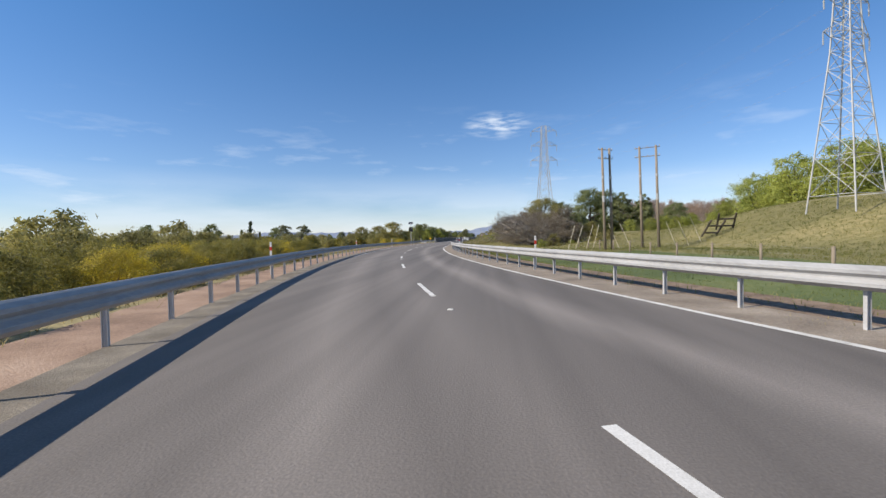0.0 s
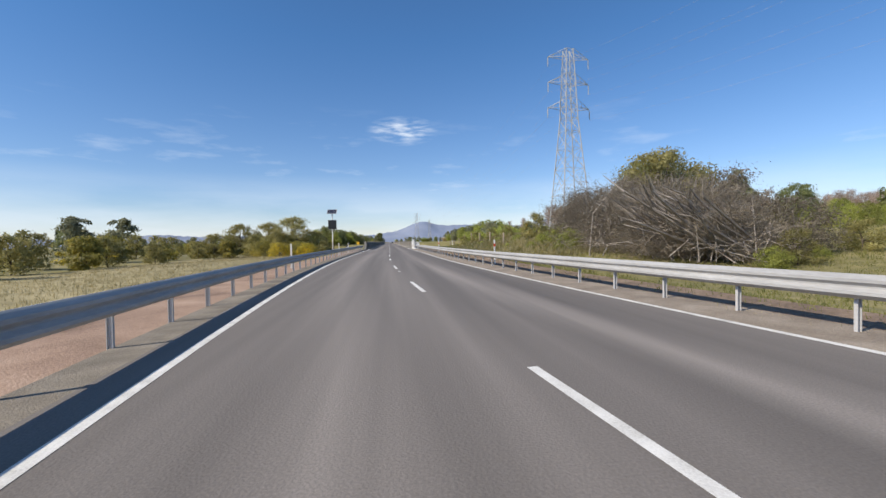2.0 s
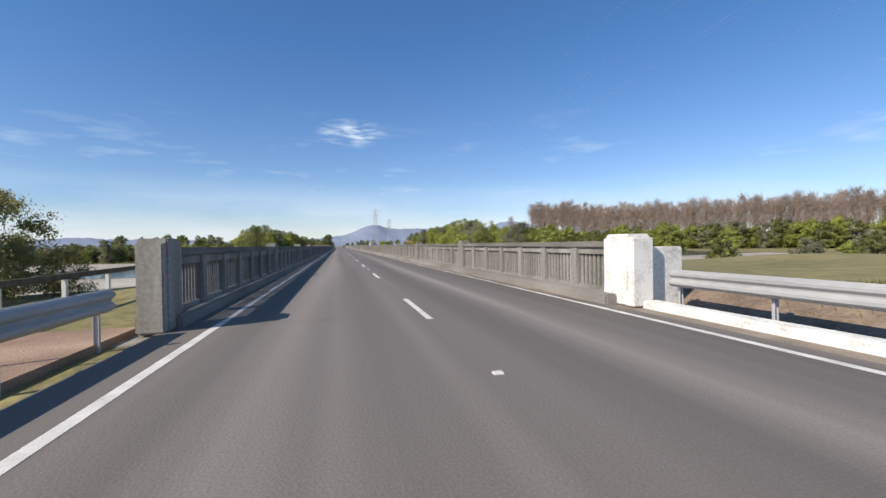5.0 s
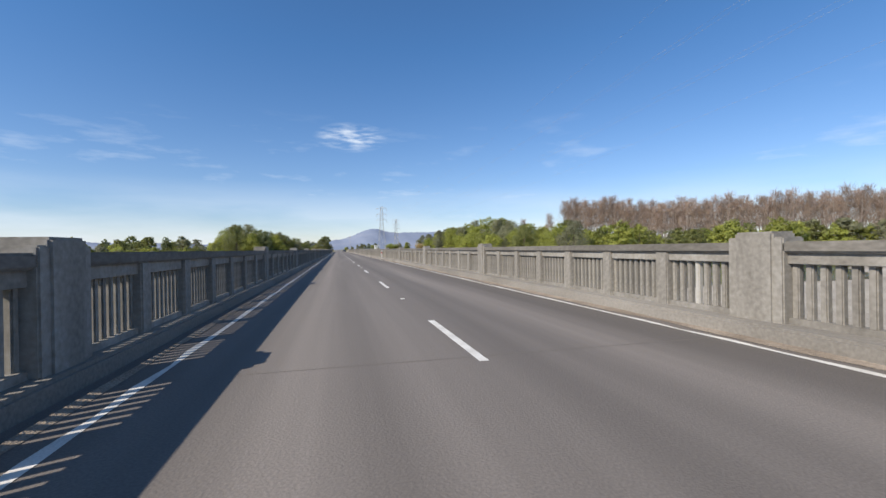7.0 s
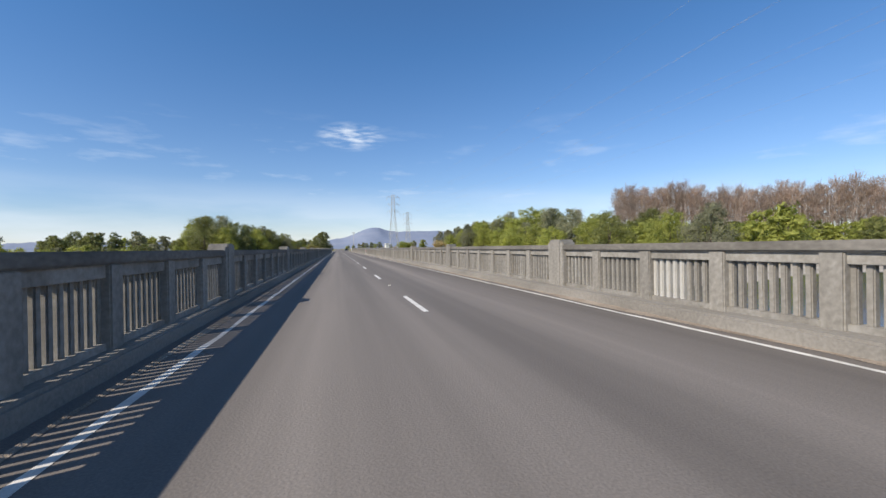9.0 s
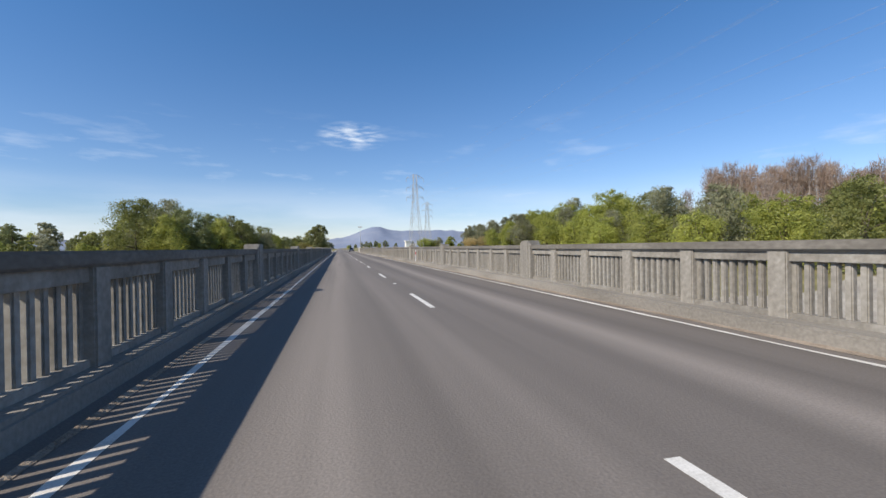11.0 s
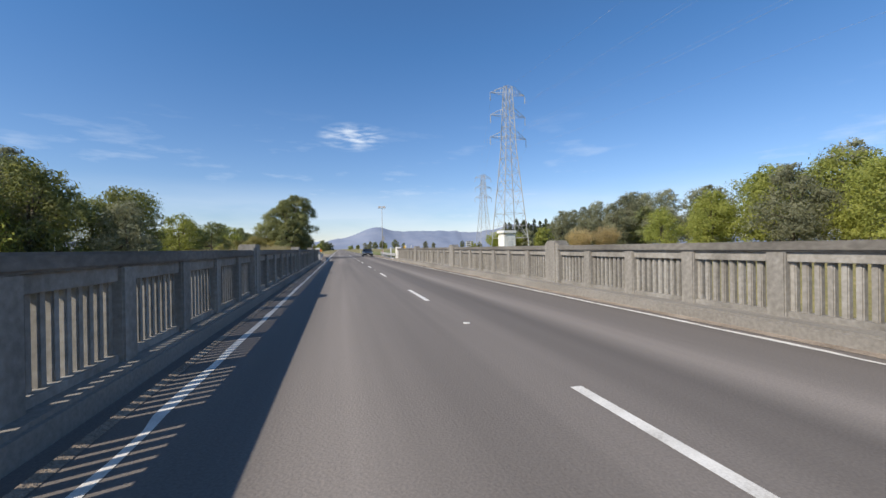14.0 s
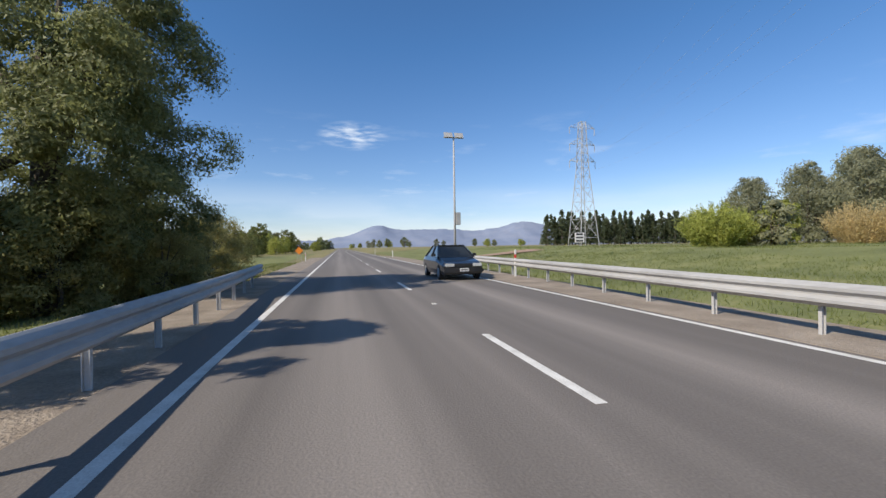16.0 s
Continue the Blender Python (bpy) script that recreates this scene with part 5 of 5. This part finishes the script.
def speed_sign(x, y):
    """Solar-powered sign on a tall pole."""
    z = -0.03
    t = thing("solar_sign", "unlit black electronic sign with solar panel on white pole", "road sign", pose(x, y, z, 0, 0, 4))
    part("pole", rod(bmesh.new(), (0, 0, -0.3), (0, 0, 4.85), 0.07, 0.06, 12), POST, t, smooth=True)
    board = part("display_board", boxed(-0.44, -0.16, 2.98, 0.44, -0.06, 3.98, bevel=0.03), BLACK, t)
    part("board_frame", boxed(-0.47, -0.10, 2.95, 0.47, -0.03, 4.01, bevel=0.02), STEEL, board)
    tilt = pose(0, -0.1, 4.95, 42, 0, -6) @ Matrix.Diagonal((0.86, 0.86, 1, 1))
    panel = part("solar_panel", boxed(-0.62, -0.45, -0.02, 0.62, 0.45, 0.02, bevel=0.006), STEEL, t, m=tilt)
    for i in range(4):
        for j in range(3):
            part("cell", boxed(-0.58 + i * 0.29, -0.42 + j * 0.28, 0.02, -0.31 + i * 0.29, -0.16 + j * 0.28, 0.026), SOLAR, panel)
            part("cell", boxed(-0.58 + i * 0.29, -0.42 + j * 0.28, -0.026, -0.31 + i * 0.29, -0.16 + j * 0.28, -0.02), SOLAR, panel)
    return t


speed_sign(-6.45, 16.2)


def camera_mast(x, y, h):
    t = thing("signal_mast", "slender grey steel mast with solar panels and cabinet", "mast", pose(x, y, -0.2))
    part("pole", rod(bmesh.new(), (0, 0, -0.3), (0, 0, h), 0.10, 0.06, 12), STEEL, t, smooth=True)
    part("cabinet", boxed(0.09, -0.2, 3.2, 0.42, 0.2, 4.15, bevel=0.02), STEEL, t)
    for s in (-1, 1):
        part("solar_panel", boxed(-0.34, -0.26, -0.02, 0.34, 0.26, 0.02, bevel=0.006), STEEL, t, m=pose(s * 0.42, 0, h + 0.15, 55, 0, 0))
    part("bracket", boxed(-0.8, -0.04, h - 0.1, 0.8, 0.04, h, bevel=0.01), STEEL, t)
    return t


camera_mast(6.6, 386.0, 10.0)


def hut(x, y):
    z = float(ground_z(x, y))
    t = thing("recorder_hut", "small white-painted hut with flat overhanging roof", "hut", pose(x, y, z, 0, 0, 8))
    H = 3.6 - z
    part("wall", boxed(-0.88, -0.85, -0.3, 0.88, 0.85, H - 0.62, bevel=0.02), WHITEWASH, t)
    neck = bmesh.new()
    box(neck, -0.86, -0.83, H - 0.64, 0.86, 0.83, H - 0.33, 0.14)
    part("roof_cove", neck, WHITEWASH, t)
    part("roof", boxed(-1.03, -1.0, H - 0.34, 1.03, 1.0, H, bevel=0.025), WHITEWASH, t)
    part("door", boxed(-0.4, -0.885, 0.0, 0.4, -0.845, 1.55, bevel=0.008), POST, t)
    part("meter_box", boxed(0.875, -0.45, H - 1.55, 1.0, 0.35, H - 0.7, bevel=0.015), STEEL, t, "grey metal box")
    return t


hut(21.0, 353.5)


def board_sign(name, label, x, y, z, w, h, mat, pole=1.3, turn=0.0, bars_=0):
    t = thing(name, label, "road sign", pose(x, y, z, 0, 0, turn))
    part("pole", rod(bmesh.new(), (0, 0.03, -0.3), (0, 0.03, pole + h), 0.03, 0.03, 8), STEEL, t, smooth=True)
    b = part("board", boxed(-w / 2, -0.02, pole, w / 2, 0.02, pole + h, bevel=0.008), mat, t)
    for k in range(bars_):
        zz = pole + h * (k + 0.5) / bars_
        part("marking", boxed(-w * 0.36, -0.026, zz - h * 0.12 / bars_ * 2, w * 0.36, -0.0205, zz + h * 0.12 / bars_ * 2), BLACK, b)
    return t


board_sign("bridge_sign", "yellow bridge-end sign on a steel pole", -5.7, 45.5, -0.1, 0.5, 0.5, YELLOW, 1.05)
board_sign("bridge_sign", "small yellow bridge-end plate on a white-backed pole", 5.84, 349.65, 0.0, 0.24, 0.34, YELLOW, 1.36)
works = thing("works_sign", "orange diamond roadworks sign beside the highway", "road sign", pose(-6.6, 405, -0.1))
part("board", boxed(-0.31, -0.02, -0.31, 0.31, 0.02, 0.31, bevel=0.008), ORANGE, works, m=pose(0, 0, 1.2, 0, 45, 0))
for dx in (-0.28, 0.28):
    part("leg", rod(bmesh.new(), (dx, 0.05, 0), (0, 0.05, 1.4), 0.02, 0.02, 6), STEEL, works)
part("back_leg", rod(bmesh.new(), (0, 0.5, 0), (0, 0.05, 1.4), 0.02, 0.02, 6), STEEL, works)
board_sign("field_sign", "white board sign with dark bars in a field", 33.4, 412.5, 1.0, 1.6, 1.5, POST, 0.6, 0, 3)
marker_post(6.62, 349.6, 0.0, 0, 1.72, False)
marker_post(6.14, 349.45, 0.0, -8, 1.82, False, 0.072)


def bridge_end_post(x, y, h):
    """A broad white-painted timber post with a sloped top."""
    bm = boxed(-0.085, -0.085, -0.5, 0.085, 0.085, h, bevel=0.012)
    for v in bm.verts:
        if v.co.z > h - 0.05:
            v.co.z += v.co.x * 0.25
    ob = new("guide_post", mesh_of("guide_post", bm, POST))
    ob.location = (x, y, 0)
    return tagged(ob, "broad white-painted wooden post beside the crash barrier", "post", "guide posts at the bridge end")


bridge_end_post(4.62, 354.3, 1.5)
bridge_end_post(-4.72, 353.6, 1.62)
marker_post(9.5, 29.5, 0.3, -9, 1.2, False)
leaning = marker_post(14.2, 8.5, 1.6, -9, 1.45, False)
part("sleeve", boxed(-0.07, -0.035, 0.85, 0.07, 0.035, 1.47, bevel=0.01), YELLOW, leaning, "bright yellow sleeve")


def fence(pts, name="fence"):
    t = thing("field_fence", "weathered wooden post and wire fence beside the road", "fence")
    prev = None
    for x, y in pts:
        z = float(ground_z(x, y))
        part("fence_post", rod(bmesh.new(), (x, y, z - 0.3), (x, y, z + 1.15), 0.075, 0.07, 8), WOODPOLE, t, smooth=True)
        if prev:
            for k in (0.35, 0.7, 1.05):
                part("wire", rod(bmesh.new(), (prev[0], prev[1], prev[2] + k), (x, y, z + k), 0.0025, 0.0025, 4), STEEL, t)
        prev = (x, y, z)
    return t


fence([(9.8 + 0.02 * y, y) for y in np.arange(2, 46, 5.5)])
fence([(25.2 - 0.05 * (y + 60), y) for y in np.arange(-62, -18, 4.5)])


def sight_rail(a, b, n):
    """A low row of white posts under one dark timber rail."""
    t = thing("sight_rail", "low row of white posts under a dark timber rail", "fence")
    pts = [(a[0] + (b[0] - a[0]) * k / (n - 1), a[1] + (b[1] - a[1]) * k / (n - 1)) for k in range(n)]
    for x, y in pts:
        z = float(ground_z(x, y))
        part("fence_post", boxed(-0.05, -0.05, -0.4, 0.05, 0.05, 0.62 - z, bevel=0.008), POST, t, m=pose(x, y, z))
    d = Vector((b[0] - a[0], b[1] - a[1], 0))
    part("rail", boxed(-0.045, -0.15, -0.07, 0.045, d.length + 0.15, 0.07, bevel=0.01), BARK, t, m=Matrix.Translation((a[0], a[1], 0.69)) @ d.to_track_quat("Y", "Z").to_matrix().to_4x4())
    return t


sight_rail((-7.0, 37.0), (-8.6, 57.0), 9)

# distant hills, their haze painted into the blue-grey base colour


def hills():
    r = np.random.default_rng(91)
    az = np.radians(np.linspace(-75, 85, 420))
    deg = np.degrees(az)
    e = 0.55 + 0.12 * np.sin(deg * 0.21 + 1) + 0.08 * np.sin(deg * 0.63)
    for c, w, k in ((4.2, 2.2, 0.75), (9.0, 8.0, 1.2), (17.0, 5.0, 0.65), (22.6, 4.0, 1.55), (30, 6, 0.7), (-25, 9, 0.3)):
        e = e + k * np.exp(-((deg - c) / w) ** 2)
    e = e + 0.06 * np.cumsum(r.normal(size=len(az))) / 4 + 0.035 * r.normal(size=len(az))
    rows_, v = 12, []
    for j in range(rows_):
        f = j / (rows_ - 1)
        R = 3300 + 1100 * f
        hgt = np.tan(np.radians(np.maximum(e, 0.3))) * 4400 * (f ** 1.3) * (1 + 0.12 * np.sin(deg * 2.3 + j) * (1 - f))
        v.append(np.stack([R * np.sin(az), R * np.cos(az), hgt - 6], 1))
    v = np.concatenate(v)
    n = len(az)
    f = [(j * n + i, j * n + i + 1, (j + 1) * n + i + 1, (j + 1) * n + i) for j in range(rows_ - 1) for i in range(n - 1)]
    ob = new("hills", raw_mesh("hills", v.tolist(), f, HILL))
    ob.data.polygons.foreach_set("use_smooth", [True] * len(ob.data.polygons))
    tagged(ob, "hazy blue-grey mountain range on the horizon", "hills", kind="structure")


hills()

# ---------------------------------------------------------------- the dark saloon in the other lane
CARPAINT = material("dark_car_paint", [(0.010, 0.011, 0.014), (0.018, 0.019, 0.024)], 3, 0.28, 0.2, bump=0, clear=0.8)
GLASS = material("car_glass", [(0.015, 0.017, 0.018), (0.03, 0.033, 0.034)], 3, 0.06, bump=0, clear=0.6)
LAMP = material("lamp_glass", [(0.55, 0.56, 0.56), (0.75, 0.75, 0.74)], 9, 0.12, 0.3, bump=0, clear=1.0)
RUBBER = material("tyre_rubber", [(0.012, 0.012, 0.012), (0.03, 0.03, 0.03)], 9, 0.85, bump=0.2)


def loft(sections):
    """A closed skin over stations (y, z low, z high, half width), each an octagon."""
    bm = bmesh.new()
    rings = []
    for y, a, b, w in sections:
        c = (b - a) * 0.28
        ring = [(-w + 0.05, a), (w - 0.05, a), (w, a + c), (w, b - c), (w * 0.86, b), (-w * 0.86, b), (-w, b - c), (-w, a + c)]
        rings.append([bm.verts.new((x, y, z)) for x, z in ring])
    for p, q in zip(rings[:-1], rings[1:]):
        for i in range(8):
            bm.faces.new((p[i], p[(i + 1) % 8], q[(i + 1) % 8], q[i]))
    bm.faces.new(rings[0][::-1])
    bm.faces.new(rings[-1])
    bmesh.ops.recalc_face_normals(bm, faces=bm.faces)
    return bm


def saloon(x, y):
    t = thing("saloon_car", "dark four-door saloon car standing in the oncoming lane", "car", pose(x, y, 0.0, 0, 0, 0))
    part("body", loft([(0.0, 0.33, 0.60, 0.70), (0.06, 0.24, 0.66, 0.79), (0.3, 0.22, 0.73, 0.83), (1.15, 0.22, 0.88, 0.845), (1.3, 0.22, 0.92, 0.85), (3.2, 0.22, 0.95, 0.85), (3.75, 0.24, 0.97, 0.84), (4.2, 0.28, 0.93, 0.80), (4.3, 0.36, 0.85, 0.74)]), CARPAINT, t, smooth=False)
    bm = bmesh.new()
    lo = [(-0.77, 1.12), (0.77, 1.12), (0.76, 3.72), (-0.76, 3.72)]
    hi = [(-0.57, 1.92), (0.57, 1.92), (0.56, 3.05), (-0.56, 3.05)]
    v = [bm.verts.new((a, b, 0.88)) for a, b in lo] + [bm.verts.new((a, b, 1.36)) for a, b in hi]
    for i in range(4):
        j = (i + 1) % 4
        bm.faces.new((v[i], v[j], v[j + 4], v[i + 4]))
    bm.faces.new(v[4:])
    part("glazing", bm, GLASS, t)
    part("roof", boxed(-0.585, 1.88, 1.345, 0.585, 3.09, 1.40, bevel=0.03), CARPAINT, t)
    for i in range(4):
        a, b = lo[i], hi[i]
        part("pillar", rod(bmesh.new(), (a[0], a[1], 0.9), (b[0], b[1], 1.365), 0.04, 0.035, 6), CARPAINT, t)
    for s in (-1, 1):
        part("pillar", rod(bmesh.new(), (s * 0.775, 2.42, 0.9), (s * 0.58, 2.45, 1.365), 0.035, 0.03, 6), CARPAINT, t)
        part("headlight", boxed(min(s * 0.38, s * 0.74), -0.035, 0.545, max(s * 0.38, s * 0.74), 0.1, 0.665, bevel=0.015), LAMP, t, "clear glass headlight")
        part("door_mirror", boxed(min(s * 0.80, s * 0.99), 1.42, 0.92, max(s * 0.80, s * 0.99), 1.54, 1.04, bevel=0.02), CARPAINT, t)
        for yy in (0.78, 3.4):
            w = part("wheel", boxed(-0.02, -0.05, -0.05, 0.02, 0.05, 0.05), BLACK, t, m=pose(s * 0.76, yy, 0.30))
            tyre = bmesh.new()
            rod(tyre, (-0.09, 0, 0), (0.09, 0, 0), 0.30, 0.30, 24)
            part("tyre", tyre, RUBBER, w)
            part("rim", rod(bmesh.new(), (-0.095, 0, 0), (0.095, 0, 0), 0.19, 0.19, 16), STEEL, w)
    part("bumper", boxed(-0.80, -0.09, 0.30, 0.80, 0.08, 0.48, bevel=0.04), CARPAINT, t)
    part("grille", boxed(-0.34, -0.02, 0.555, 0.34, 0.05, 0.645, bevel=0.01), BLACK, t)
    plate = part("number_plate", boxed(-0.18, -0.105, 0.355, 0.18, -0.088, 0.475, bevel=0.004), POST, t)
    part("plate_bar", boxed(-0.14, -0.109, 0.395, 0.14, -0.1055, 0.435), BLACK, plate)
    return t


saloon(2.6, 370.0)


def timber_frame(x, y, turn, tilt):
    t = thing("timber_frame", "dark weathered timber frame lying on the grass bank", "timber", pose(x, y, float(ground_z(x, y)) + 0.1, tilt, 0, turn), "timber frames on the bank")
    for a in (-0.9, 0.9):
        part("rail", boxed(a - 0.09, -0.1, 0, a + 0.09, 0.1, 2.6, bevel=0.015), BARK, t)
    for z in (0.5, 1.6):
        part("crossbar", boxed(-0.9, -0.06, z, 0.9, 0.06, z + 0.2, bevel=0.015), BARK, t)
    return t


timber_frame(38.2, -25.5, 10, 42)
timber_frame(40.6, -24.5, -15, 40)
track = new("side_track", raw_mesh("side_track", [p for k in range(12) for p in ((14 + k * 8.0, 400 + k * 1.6, float(ground_z(14 + k * 8.0, 400 + k * 1.6)) + 0.06), (14 + k * 8.0, 404.5 + k * 1.6, float(ground_z(14 + k * 8.0, 404.5 + k * 1.6)) + 0.06))], [(2 * i, 2 * i + 2, 2 * i + 3, 2 * i + 1) for i in range(11)], GRAVEL))
tagged(track, "pale gravel side track across the grass field", "track", kind="structure")
